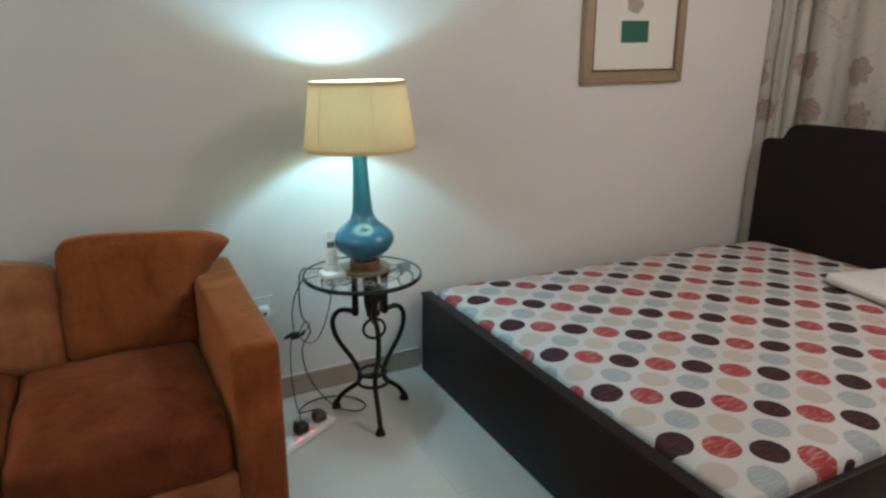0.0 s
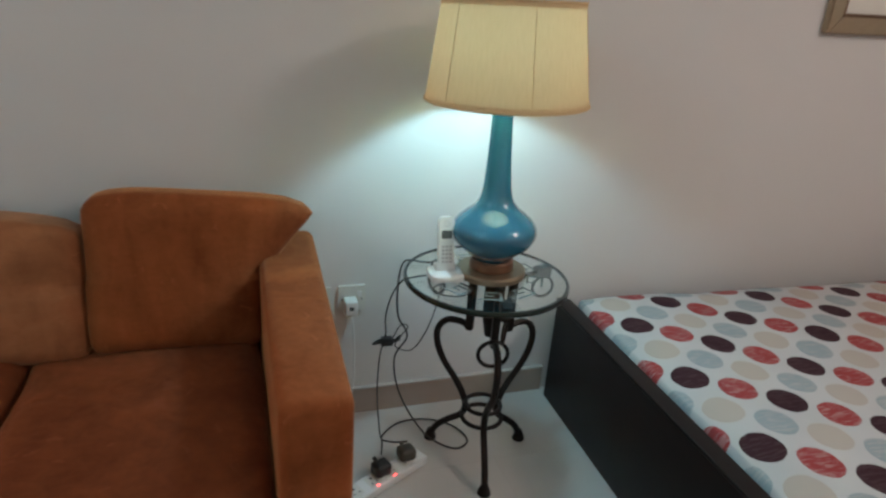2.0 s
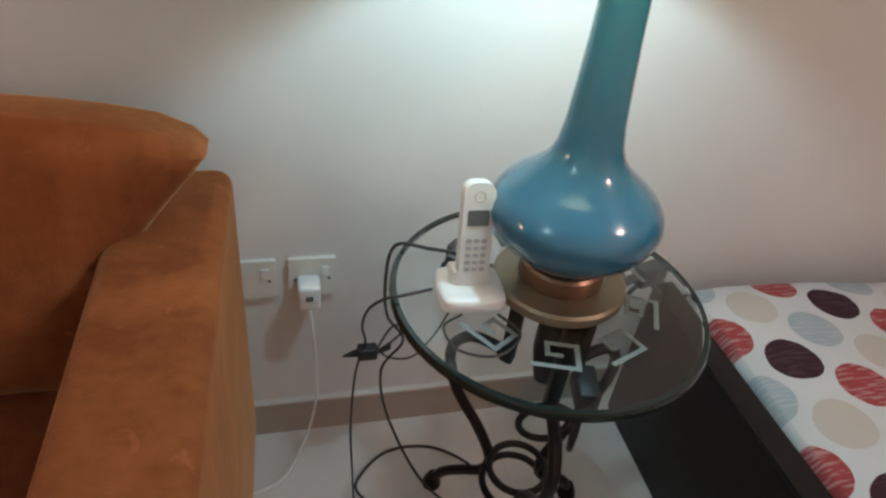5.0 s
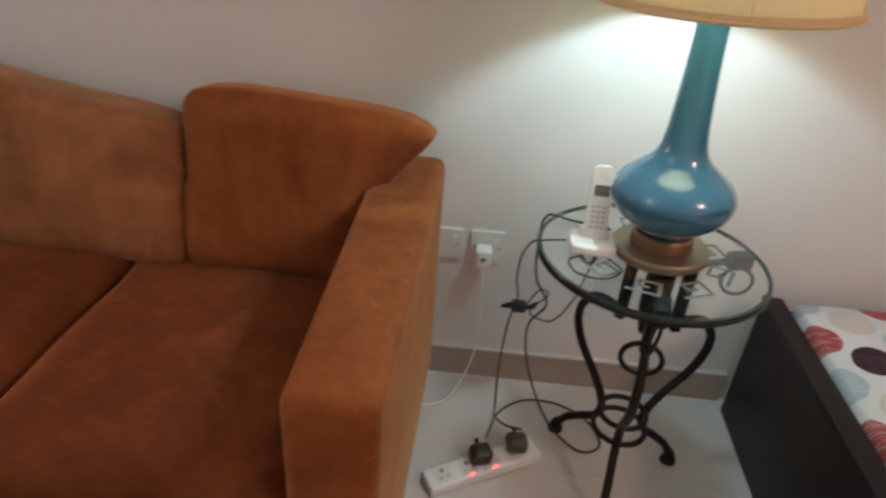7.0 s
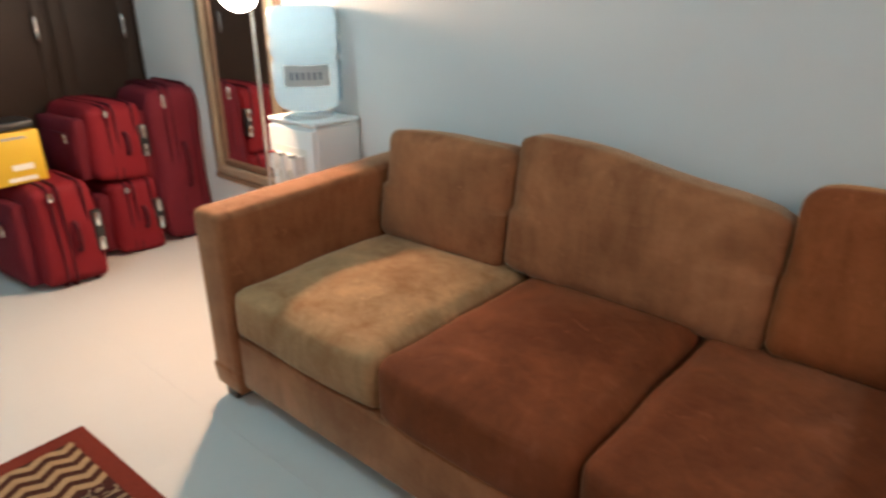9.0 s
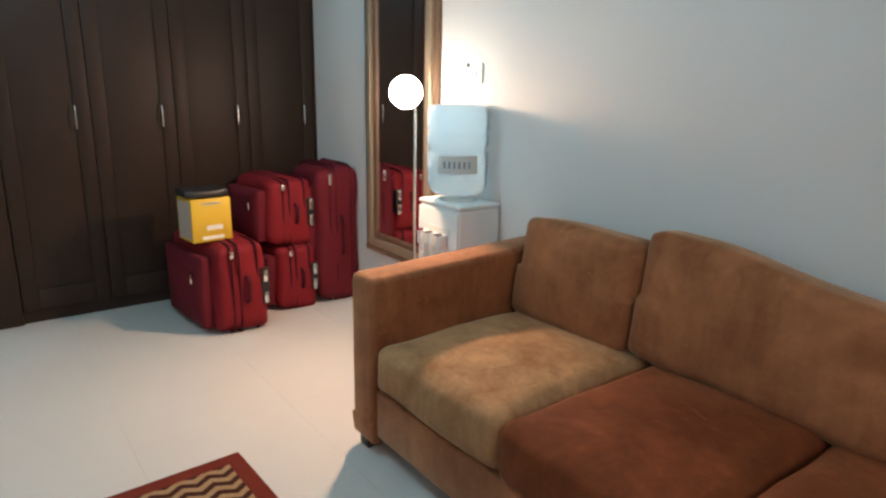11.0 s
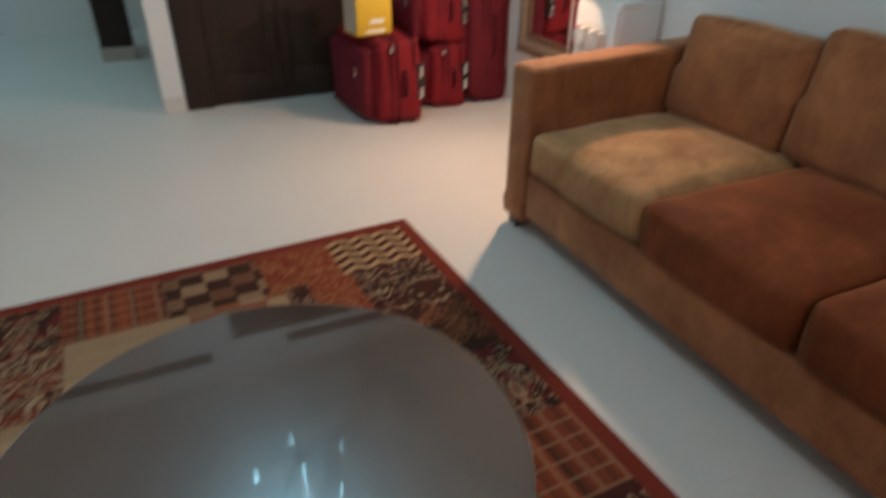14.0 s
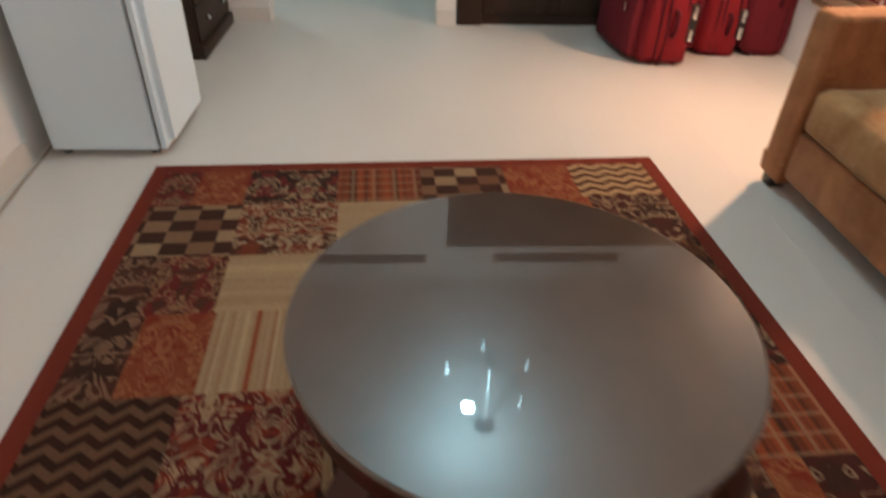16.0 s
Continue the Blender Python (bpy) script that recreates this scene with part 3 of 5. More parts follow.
def make_picture():
    x0, x1, z0, z1, d = 2.10, 2.81, 1.350, 2.33, 0.028
    pic = thing("framed_picture", ((x0 + x1) / 2, WALL_N, (z0 + z1) / 2), 0, "champagne-framed print with a green block, hanging on the wall", "picture")
    w, h, f = (x1 - x0) / 2, (z1 - z0) / 2, 0.062

    def bar(pts):
        return flat(pts, d)
    outer = [(-w, -h), (w, -h), (w, h), (-w, h)]
    inner = [(-w + f, -h + f), (w - f, -h + f), (w - f, h - f), (-w + f, h - f)]
    for k in range(4):
        l = (k + 1) % 4
        b = bar([outer[k], outer[l], inner[l], inner[k]])
        bmesh.ops.bevel(b, geom=list(b.edges), offset=0.005, segments=2, affect="EDGES")
        fr = part("frame_side", b, M["gilt"], pic)
        p, q = Vector((*inner[k], 0)), Vector((*inner[l], 0))
        part("inner_lip", tube([(p.x, -d + 0.004, p.y), (q.x, -d + 0.004, q.y)], 0.007, 6), M["gilt_dark"], fr)
    part("mat_board", moved(flat(inner, 0.004), Matrix.Translation((0, -0.008, 0))), M["paper"], pic, "cream paper mount")

    def shape(name, pts, mat, lift=0.0125):
        part(name, moved(flat(pts, 0.001), Matrix.Translation((0, -lift, 0))), mat, pic)

    def blob(cx, cz, rx, rz, ph=0.0, wob=0.15):
        return [(cx + rx * math.cos(a) * (1 + wob * math.sin(3 * a + ph)), cz + rz * math.sin(a) * (1 + wob * math.cos(2 * a + ph))) for a in [2 * math.pi * k / 22 for k in range(22)]]
    ox, oz = (x0 + x1) / 2, (z0 + z1) / 2

    def at(pts):
        return [(x - ox, z - oz) for x, z in pts]
    shape("green_block", at([(2.355, 1.55), (2.545, 1.553), (2.543, 1.66), (2.353, 1.657)]), M["green"])
    shape("print_shape", at(blob(2.435, 1.735, 0.055, 0.045, 1, 0.2)), M["taupe"])
    shape("print_shape", at(blob(2.335, 1.825, 0.06, 0.028, 0)), M["green"])
    shape("print_shape", at(blob(2.515, 1.83, 0.06, 0.03, 2)), M["olive"], 0.0128)
    shape("print_shape", at([(2.36, 1.80), (2.50, 1.805), (2.53, 1.855), (2.34, 1.85)]), M["ochre"], 0.0135)
    shape("print_shape", at(blob(2.40, 1.985, 0.032, 0.05, 0.5, 0.2)), M["navy"])
    shape("print_shape", at([(2.36, 1.90), (2.40, 1.90), (2.385, 1.98), (2.37, 1.98)]), M["navy"], 0.0128)
    pic.rotation_euler = (0, radians(-1.3), 0)
    return pic


make_picture()

# ---------- sofa ----------


def make_sofa():
    X0, X1, Y0, Y1 = -1.715, 0.338, 1.738, 2.592
    sofa = thing("sofa", (X0, Y0, 0), 0, "rust-orange velvet three-seat sofa with box arms, against the wall", "sofa")
    W, D, A, H = X1 - X0, Y1 - Y0, 0.150, 0.662
    for x in (0.0, W - A):
        b = box(x - (0.008 if x else 0.0), x + A - (0.016 if x else 0.0), 0, D, 0.055, H, 0.026, 4)
        for w in b.verts:
            if x and w.co.x > x + 0.07:
                w.co.x += 0.023 * w.co.y / D
            if w.co.z > 0.3:
                w.co.z += 0.026 * w.co.y / D + 0.004 * math.sin(9 * w.co.y)
        arm = part("arm", b, M["velvet" if x else "velvet_mid"], sofa)
        # sewn block that closes the foot of the arm
        foot = box(x - (0.008 if x else 0.0) + 0.003, x + A - (0.019 if x else 0.003), -0.006, 0.10, 0.050, 0.135, 0.010, 3)
        for w in foot.verts:
            w.co.y += 0.10 * max(0.0, 0.135 - w.co.z) if w.co.y < 0.05 else 0.0
        part("arm_block", foot, M["velvet" if x else "velvet_mid"], arm)
    part("base_rail", box(A + 0.001, W - A - 0.009, 0.012, 0.10, 0.085, 0.265, 0.012, 3), M["velvet_mid"], sofa)
    part("seat_deck", box(A + 0.001, W - A - 0.009, 0.101, D - 0.09, 0.10, 0.262), M["velvet"], sofa)
    part("back_frame", box(A + 0.001, W - A - 0.009, D - 0.088, D, 0.085, 0.66, 0.015, 3), M["velvet"], sofa)
    cuts = [A + 0.004, 0.775, 1.328, W - A - 0.012]
    for k in range(3):
        w = cuts[k + 1] - cuts[k]
        b = cushion(w - 0.003, 0.70, 0.185, puff=(0.004, 0.012, 0.030), wrinkle=0.014, seed=3.0 * k, cuts=20, edge=0.46)
        part("seat_cushion", moved(b, Matrix.Translation(((cuts[k] + cuts[k + 1]) / 2, 0.355, 0.352))), M[("velvet_tan", "velvet_deep", "velvet_deep")[k]], sofa, ("tan seat cushion", "deep rust seat cushion", "deep rust seat cushion")[k])
    spans = [(A + 0.004, 0.70, 0.812, 0), (0.704, 1.473, 0.834, 4.0), (1.477, W - A - 0.002, 0.844, 1.0)]
    for k, (a, c, top, roll) in enumerate(spans):
        b = cushion(c - a, 0.17, top - 0.43, puff=(0.0, 0.03, 0.010), wrinkle=0.010, seed=11.0 + 5 * k, cuts=16)
        for w in b.verts:
            # pinched upper corners
            fx = abs(w.co.x) / ((c - a) / 2)
            if w.co.z > 0:
                w.co.z -= (0.006 if k == 1 else 0.014) * fx ** 6
                if k == 1:
                    # slumped: the inner side stands higher
                    w.co.z -= (0.012 + 0.042 * w.co.x / ((c - a) / 2)) * w.co.z / ((top - 0.43) / 2)
                w.co.y *= 1 - 0.35 * fx ** 4
            if k == 2 and w.co.x > 0:
                # the outer upper corner is pulled out over the arm
                up = max(0.0, min(1.0, (w.co.z / ((top - 0.43) / 2) + 0.15) / 1.0))
                w.co.x += 0.165 * up ** 1.3 * fx ** 3
                w.co.y -= 0.030 * up * fx ** 3
                w.co.z -= 0.012 * up * fx ** 4
        m = pose((a + c) / 2, 0.72, (top + 0.43) / 2, -7, roll * 0.4, 0)
        part("back_cushion", moved(b, m), M[("velvet_mid", "velvet_mid", "velvet")[k]], sofa)
    for x in (0.05, W - 0.05):
        for y in (0.05, D - 0.06):
            part("foot", box(x - 0.03, x + 0.03, y - 0.03, y + 0.03, 0, 0.056, 0.004), M["foot"], sofa, "dark wooden foot")
    return sofa


make_sofa()

# ---------- side table ----------
TX, TY, TZ = 0.797, 2.292, 0.636


def make_side_table():
    tab = thing("side_table", (TX, TY, 0), 0, "round glass-topped side table on three curled wrought-iron legs", "table")
    R = 0.236
    top = part("glass_top", lathe([(0, TZ), (R - 0.010, TZ), (R - 0.010, TZ - 0.011), (0, TZ - 0.011)], 64), M["glass"], tab, "clear greenish glass disc with etched key pattern")
    top.visible_shadow = False
    part("rim", lathe([(R - 0.0098, TZ - 0.012), (R - 0.0098, TZ + 0.0005), (R - 0.003, TZ + 0.001), (R, TZ - 0.004), (R, TZ - 0.012), (R - 0.004, TZ - 0.016), (R - 0.0098, TZ - 0.012)], 64), M["glass_edge"], top, "dark bevelled glass rim").visible_shadow = False
    # etched key motifs near the rim
    for g in range(9):
        u = 0.0105
        b = stroke([(0, 0), (6, 0), (6, 4), (2.2, 4), (2.2, 2), (4.2, 2)], u, 0.0072)
        moved(b, Matrix.Rotation(radians(40 * g + 12), 4, "Z") @ Matrix.Translation((R - 0.078, -3 * u, TZ + 0.0006)) @ Matrix.Rotation(radians(90), 4, "Z") @ Matrix.Rotation(radians(90), 4, "X") @ Matrix.Scale(-1, 4, (0, 0, 1)))
        part("etched_key", b, M["frost"], top, smooth=False)
    for a in (136, 16, 256):
        m = Matrix.Rotation(radians(a), 4, "Z")
        line = spline([(0.205, 0, TZ - 0.024), (0.13, 0, TZ - 0.03), (0.075, 0, TZ - 0.034)], 4)
        bow = [(0.066, 0, 0.448), (0.100, 0, 0.457), (0.142, 0, 0.450), (0.171, 0, 0.414), (0.171, 0, 0.364), (0.145, 0, 0.308), (0.097, 0, 0.250), (0.067, 0, 0.203), (0.058, 0, 0.168), (0.070, 0, 0.132), (0.108, 0, 0.100), (0.146, 0, 0.064), (0.166, 0, 0.03)]
        leg = part("leg", moved(tube(spline(bow, 6), 0.0105, 8), m), M["iron"], tab)
        part("spoke", moved(tube(line, 0.008, 6), m), M["iron"], leg)
        hoof = lathe([(0, 0), (0.021, 0), (0.019, 0.010), (0.013, 0.026), (0.009, 0.036), (0, 0.038)], 10)
        part("hoof", moved(hoof, m @ Matrix.Translation((0.172, 0, 0))), M["iron"], leg)
        part("upright", moved(box(0.058, 0.080, -0.011, 0.011, 0.438, TZ - 0.02, 0.003), m), M["iron"], leg)
        part("bracket", moved(box(0.150, 0.205, -0.014, 0.014, TZ - 0.046, TZ - 0.0115, 0.003), m), M["iron"], leg)
        part("drop_ring", moved(ring((0.188, 0, TZ - 0.082), 0.033, 0.0042, (0.35, 1, 0)), m), M["iron"], leg)
    part("waist_ring", ring((0, 0, 0.195), 0.055, 0.007), M["iron"], tab)
    part("waist_ring", ring((0, 0, 0.150), 0.062, 0.007), M["iron"], tab)
    part("hanging_ring", ring((-0.02, -0.075, 0.42), 0.043, 0.006, (0.25, 1, 0.1)), M["iron"], tab)
    part("centre_post", tube([(0, 0, TZ - 0.03), (0, 0, 0.44)], 0.012, 8), M["iron"], tab)
    part("hub", lathe([(0, 0.43), (0.018, 0.44), (0.03, 0.50), (0.03, 0.60), (0, 0.605)], 12), M["iron"], tab)
    for ob in tab.children:
        if ob is not top:
            ob.location.x += 0.033
    return tab


make_side_table()

# ---------- table lamp ----------


def make_table_lamp():
    lamp = thing("table_lamp", (0.812, 2.297, TZ + 0.0015), 0, "lit turquoise glazed bottle lamp with a cream fabric shade", "lamp")
    part("base_disc", lathe([(0, 0), (0.096, 0), (0.098, 0.004), (0.098, 0.015), (0.094, 0.019), (0.055, 0.020), (0, 0.020)], 48), M["brass"], lamp, "aged brass base disc")
    part("collar", lathe([(0, 0.0203), (0.060, 0.0203), (0.062, 0.024), (0.061, 0.046), (0.057, 0.050), (0, 0.050)], 40), M["copper"], lamp, "copper-toned collar")
    prof = [(0, 0.0503), (0.050, 0.0505), (0.054, 0.056), (0.074, 0.070), (0.103, 0.094), (0.117, 0.116), (0.120, 0.133), (0.116, 0.148), (0.103, 0.166), (0.082, 0.184), (0.061, 0.201),
            (0.049, 0.217), (0.0425, 0.235), (0.038, 0.265), (0.0345, 0.31), (0.031, 0.37), (0.0285, 0.43), (0.0275, 0.49), (0.028, 0.515), (0, 0.515)]
    part("body", lathe(prof, 56), M["turquoise"], lamp, "turquoise glazed body with a long neck")
    part("socket", lathe([(0, 0.5155), (0.017, 0.5155), (0.017, 0.56), (0, 0.56)], 16), M["brass"], lamp)
    part("bulb", lathe([(0, 0.561), (0.012, 0.562), (0.014, 0.585), (0.026, 0.615), (0.030, 0.640), (0.024, 0.664), (0.010, 0.676), (0, 0.678)], 20), M["cyan_glow"], lamp).visible_shadow = False
    # round shade, wider below, with stitched panels
    zb, zt, rb, rt, ox = 0.486, 0.727, 0.210, 0.176, 0.006
    wall = [(rb + (rt - rb) * k / 6, zb + (zt - zb) * k / 6) for k in range(7)]
    shift = Matrix.Translation((ox, 0, 0))
    shade = part("shade", moved(lathe(wall, 72), shift), M["shade"], lamp, "cream fabric drum shade, wider at the bottom")
    for r, z in ((rb, zb), (rt, zt)):
        part("shade_rim", moved(ring((0, 0, z), r + 0.001, 0.0032, steps=72), shift), M["shade"], shade)
        part("shade_hem", moved(lathe([(r + 0.0012, z), (r + 0.0012 + (rt - rb) / (zt - zb) * (0.012 if z == zb else -0.012), z + (0.012 if z == zb else -0.012))], 72), shift), M["shade"], shade)
    for k in range(6):
        a = radians(60 * k + 23)
        c, d = math.cos(a), math.sin(a)
        part("shade_seam", moved(tube([((rb + 0.0006) * c, (rb + 0.0006) * d, zb), ((rt + 0.0006) * c, (rt + 0.0006) * d, zt)], 0.0009, 5), shift), M["shade"], shade)
    for k in range(3):
        a = radians(120 * k + 40)
        part("spider_bar", moved(tube([(0, 0, zt - 0.02), ((rt + 0.001) * math.cos(a), (rt + 0.001) * math.sin(a), zt - 0.004)], 0.0018, 5), shift), M["brass"], lamp)
    for d in (-1, 1):
        part("harp", tube(spline([(0.016 * d, 0, 0.54), (0.05 * d, 0, 0.58), (0.052 * d, 0, 0.64), (0.03 * d, 0, 0.69), (0, 0, zt - 0.02)], 6), 0.0018, 5), M["brass"], lamp)
    # the whole lamp stands slightly out of true
    lamp.rotation_euler = (0, radians(-1.6), 0)
    lamp.location.z += 0.003
    return lamp


make_table_lamp()

# ---------- phone ----------


def make_phone():
    ph = thing("cordless_phone", (0.672, 2.290, TZ + 0.0015), -3, "white cordless phone standing in its charging base", "phone")
    base = part("charging_base", moved(cushion(0.094, 0.084, 0.026, puff=(0.006, 0.006, 0.002), wrinkle=0.0, cuts=8), Matrix.Translation((0, 0, 0.013))), M["white"], ph)
    part("cradle", moved(cushion(0.062, 0.045, 0.028, wrinkle=0, cuts=6), pose(0, 0.016, 0.030, -12)), M["white"], ph)
    m = pose(0, -0.002, 0.018, -12, 0, 0)
    hs = part("handset", moved(moved(rounded_plate(0.047, 0.162, 0.017, 0.022), Matrix.Translation((0, 0.011, 0.090))), m), M["white"], ph)
    part("screen", moved(moved(rounded_plate(0.032, 0.024, 0.002, 0.001), Matrix.Translation((0, -0.0112, 0.118))), m), M["grey"], hs, "grey display")
    part("earpiece", moved(ring((0, -0.0112, 0.150), 0.008, 0.0008, (0, 1, 0), 16), m), M["keys"], hs)
    for r in range(5):
        for c in range(3):
            part("key", moved(moved(rounded_plate(0.0085, 0.006, 0.002, 0.001, 2), Matrix.Translation((-0.0115 + 0.0115 * c, -0.0112, 0.036 + 0.0115 * r))), m), M["keys"], hs)
    ph.scale = (0.92, 0.92, 0.92)
    return ph


make_phone()

# ---------- sockets ----------


def make_socket(x, w, h, z, name, label):
    s = thing(name, (x, WALL_N, z), 0, label, "socket")
    b = rounded_plate(w, h, 0.004, 0.009)
    part("plate", b, M["offwhite"], s)
    part("rocker", moved(rounded_plate(0.014, 0.02, 0.002, 0.003), Matrix.Translation((w * 0.28, -0.0092, h * 0.18))), M["white"], s)
    part("screw", moved(lathe([(0, 0), (0.003, 0), (0.003, 0.001), (0, 0.001)], 8), Matrix.Translation((w * 0.36, -0.0092, -0.003)) @ Matrix.Rotation(radians(90), 4, "X")), M["grey"], s)
    part("screw", moved(lathe([(0, 0), (0.003, 0), (0.003, 0.001), (0, 0.001)], 8), Matrix.Translation((-w * 0.36, -0.0092, -0.003)) @ Matrix.Rotation(radians(90), 4, "X")), M["grey"], s)
    return s


make_socket(0.470, 0.088, 0.088, 0.443, "wall_socket", "white square wall socket with a plug pushed in")
make_socket(0.360, 0.086, 0.086, 0.443, "wall_switch", "white blank switch plate low on the wall")
adp = thing("charger_plug", (0.462, WALL_N - 0.0095, 0.428), 0, "small white charger plugged into the wall socket", "charger")
part("body", box(-0.021, 0.021, -0.046, 0, -0.026, 0.024, 0.006, 3), M["white"], adp)
part("port", box(-0.007, 0.007, -0.047, -0.046, -0.006, 0.006), M["grey"], adp)


def cable(name, pts, r, mat, label, cat="cable"):
    return tagged(part(name, tube(spline(pts, 8), r, 6), mat), label, cat)


cable("charger_cable", [(0.462, 2.545, 0.402), (0.468, 2.54, 0.34), (0.472, 2.545, 0.24), (0.470, 2.545, 0.15), (0.445, 2.52, 0.06), (0.40, 2.47, 0.008), (0.33, 2.44, 0.004), (0.24, 2.42, 0.004)], 0.0028, M["white"], "thin white charger cable hanging to the floor")

# ---------- power strip and cables ----------


def make_power_strip():
    a, b = Vector((0.375, 2.165, 0)), Vector((0.645, 2.315, 0))
    L = (b - a).length
    ang = math.degrees(math.atan2(b.y - a.y, b.x - a.x))
    s = thing("power_strip", a, ang, "white four-gang power strip lying on the floor", "power strip")
    part("body", box(0, L, -0.032, 0.032, 0, 0.030, 0.006, 3), M["white"], s)
    for k in range(4):
        x = 0.045 + k * 0.066
        part("outlet", box(x - 0.02, x + 0.02, -0.02, 0.022, 0.0302, 0.0312), M["offwhite"], s)
        part("slot", box(x - 0.003, x + 0.003, 0.006, 0.016, 0.0313, 0.0318), M["black"], s)
        part("slot", box(x - 0.012, x - 0.006, -0.010, -0.007, 0.0313, 0.0318), M["black"], s)
        part("slot", box(x + 0.006, x + 0.012, -0.010, -0.007, 0.0313, 0.0318), M["black"], s)
        part("neon_light", box(x - 0.004, x + 0.004, -0.028, -0.023, 0.0302, 0.0318), M["neon"] if k in (1, 2) else M["offwhite"], s)
    return s


make_power_strip()


def make_plug(place, turn, mat, label):
    p = thing("plug", place, turn, label, "plug", "plugs in the power strip")
    part("body", moved(cushion(0.050, 0.046, 0.036, puff=(0.002, 0.002, 0.004), wrinkle=0, cuts=6), Matrix.Translation((0, 0, 0.018))), mat, p)
    part("cord_grip", tube([(0, 0.018, 0.02), (0, 0.042, 0.026)], 0.006, 8), mat, p)
    return p


make_plug((0.502, 2.246, 0.0315), 20, M["black"], "black mains plug in the power strip")
M["olive_plug"] = surface("khaki_plastic", (0.07, 0.062, 0.045), 0.45)
make_plug((0.592, 2.296, 0.0315), 10, M["olive_plug"], "khaki mains plug in the power strip")
cable("lamp_cable", [(0.605, 2.335, 0.058), (0.56, 2.36, 0.045), (0.545, 2.43, 0.012), (0.62, 2.50, 0.006), (0.72, 2.50, 0.005), (0.80, 2.44, 0.005), (0.82, 2.36, 0.005), (0.76, 2.33, 0.008), (0.68, 2.40, 0.03), (0.62, 2.50, 0.12), (0.60, 2.52, 0.25), (0.64, 2.52, 0.33), (0.60, 2.50, 0.42), (0.585, 2.46, 0.55), (0.59, 2.42, 0.638), (0.64, 2.40, 0.642), (0.72, 2.37, 0.643)], 0.003, M["cable"], "dark lamp cable looping down to the floor")
cable("phone_cable", [(0.512, 2.29, 0.06), (0.53, 2.36, 0.05), (0.535, 2.42, 0.05), (0.535, 2.47, 0.15), (0.545, 2.50, 0.27), (0.56, 2.49, 0.36), (0.545, 2.44, 0.45), (0.54, 2.36, 0.56), (0.552, 2.30, 0.632), (0.575, 2.29, 0.645), (0.62, 2.30, 0.645)], 0.0024, M["cable"], "thin black phone cable hanging beside the table")
cable("loose_cable", [(0.70, 2.24, 0.643), (0.72, 2.20, 0.641), (0.68, 2.165, 0.641), (0.63, 2.18, 0.641), (0.62, 2.225, 0.641), (0.65, 2.245, 0.643)], 0.0020, M["cable"], "loose loop of phone cord on the glass")
tie = None
for k in range(5):
    z = 0.322 + 0.004 * k
    tie = tube(spline([(0.520, 2.50 - 0.004 * k, z), (0.55, 2.492, z + 0.006), (0.585, 2.50, z - 0.002 * k), (0.612, 2.502, z + 0.008)], 5), 0.0026, 6, tie)
tie = box(0.547, 0.585, 2.484, 2.508, 0.318, 0.346, 0.004, bm=tie)
tagged(part("cable_bundle", tie, M["black"]), "black bundle of tied spare cable hanging beside the table", "cable")
cable("spare_cord", [(0.585, 2.50, 0.335), (0.615, 2.515, 0.375), (0.64, 2.52, 0.36), (0.60, 2.52, 0.30), (0.66, 2.53, 0.27), (0.70, 2.50, 0.36), (0.72, 2.46, 0.50), (0.71, 2.42, 0.60)], 0.0022, M["cable"], "thin spare cord looping by the wall")

# ---------- rug ----------


def make_rug():
    x0, x1, y0, y1, h, e = 0.0, 2.90, -0.980, 0.990, 0.011, 0.055
    rug = thing("rug", (-1.83, 0.37, 0), 2.3, "patchwork rug in rust, brown and cream with red border", "rug")
    xs = [x0 + e, 0.30, 0.605, 0.875, 1.175, 1.455, 1.735, 2.03, 2.32, 2.60, x1 - e]
    lo, hi = y0 + e, y1 - e
    rows = [((-0.79, -0.61, -0.283, 0.03, 0.355, 0.62), "uodpkow"), ((-0.605, -0.275, 0.08, 0.40, 0.48, 0.64), "kceybog"),
            ((-0.80, -0.60, -0.25, 0.05, 0.35, 0.64), "bueodon"), ((-0.78, -0.59, -0.36, -0.05, 0.27, 0.66), "bosouod"),
            ((-0.615, -0.27, 0.02, 0.31, 0.66), "zvsvup"), ((-0.62, -0.28, 0.08, 0.42, 0.65, 0.70, 0.80), "dcdvebog"),
            ((-0.60, -0.28, 0.03, 0.35, 0.66), "vdcsrk"), ((-0.63, -0.28, 0.02, 0.31, 0.62), "kosdek"),
            ((-0.60, -0.30, 0.05, 0.33, 0.62), "ubcwpu"), ((-0.63, -0.28, 0.02, 0.31, 0.62), "cdzoeb")]
    for i, (inner, letters) in enumerate(rows):
        ys = [lo, *inner, hi]
        for j, kind in enumerate(letters):
            b = box(xs[i] + 0.0006, xs[i + 1] - 0.0006, ys[j] + 0.0006, ys[j + 1] - 0.0006, 0.001, h + 0.0004 * ((i + j) % 3))
            part("patch", b, RUG[kind], rug, smooth=False)
    for nm, b in (("border", box(x0, x0 + e, y0, y1, 0.001, h)), ("border", box(x1 - e, x1, y0, y1, 0.001, h)), ("border", box(x0 + e, x1 - e, y0, y0 + e, 0.001, h)), ("border", box(x0 + e, x1 - e, y1 - e, y1, 0.001, h))):
        part(nm, b, RUG["edge"], rug, "plain red woven border")
    return rug


make_rug()

# ---------- coffee table ----------


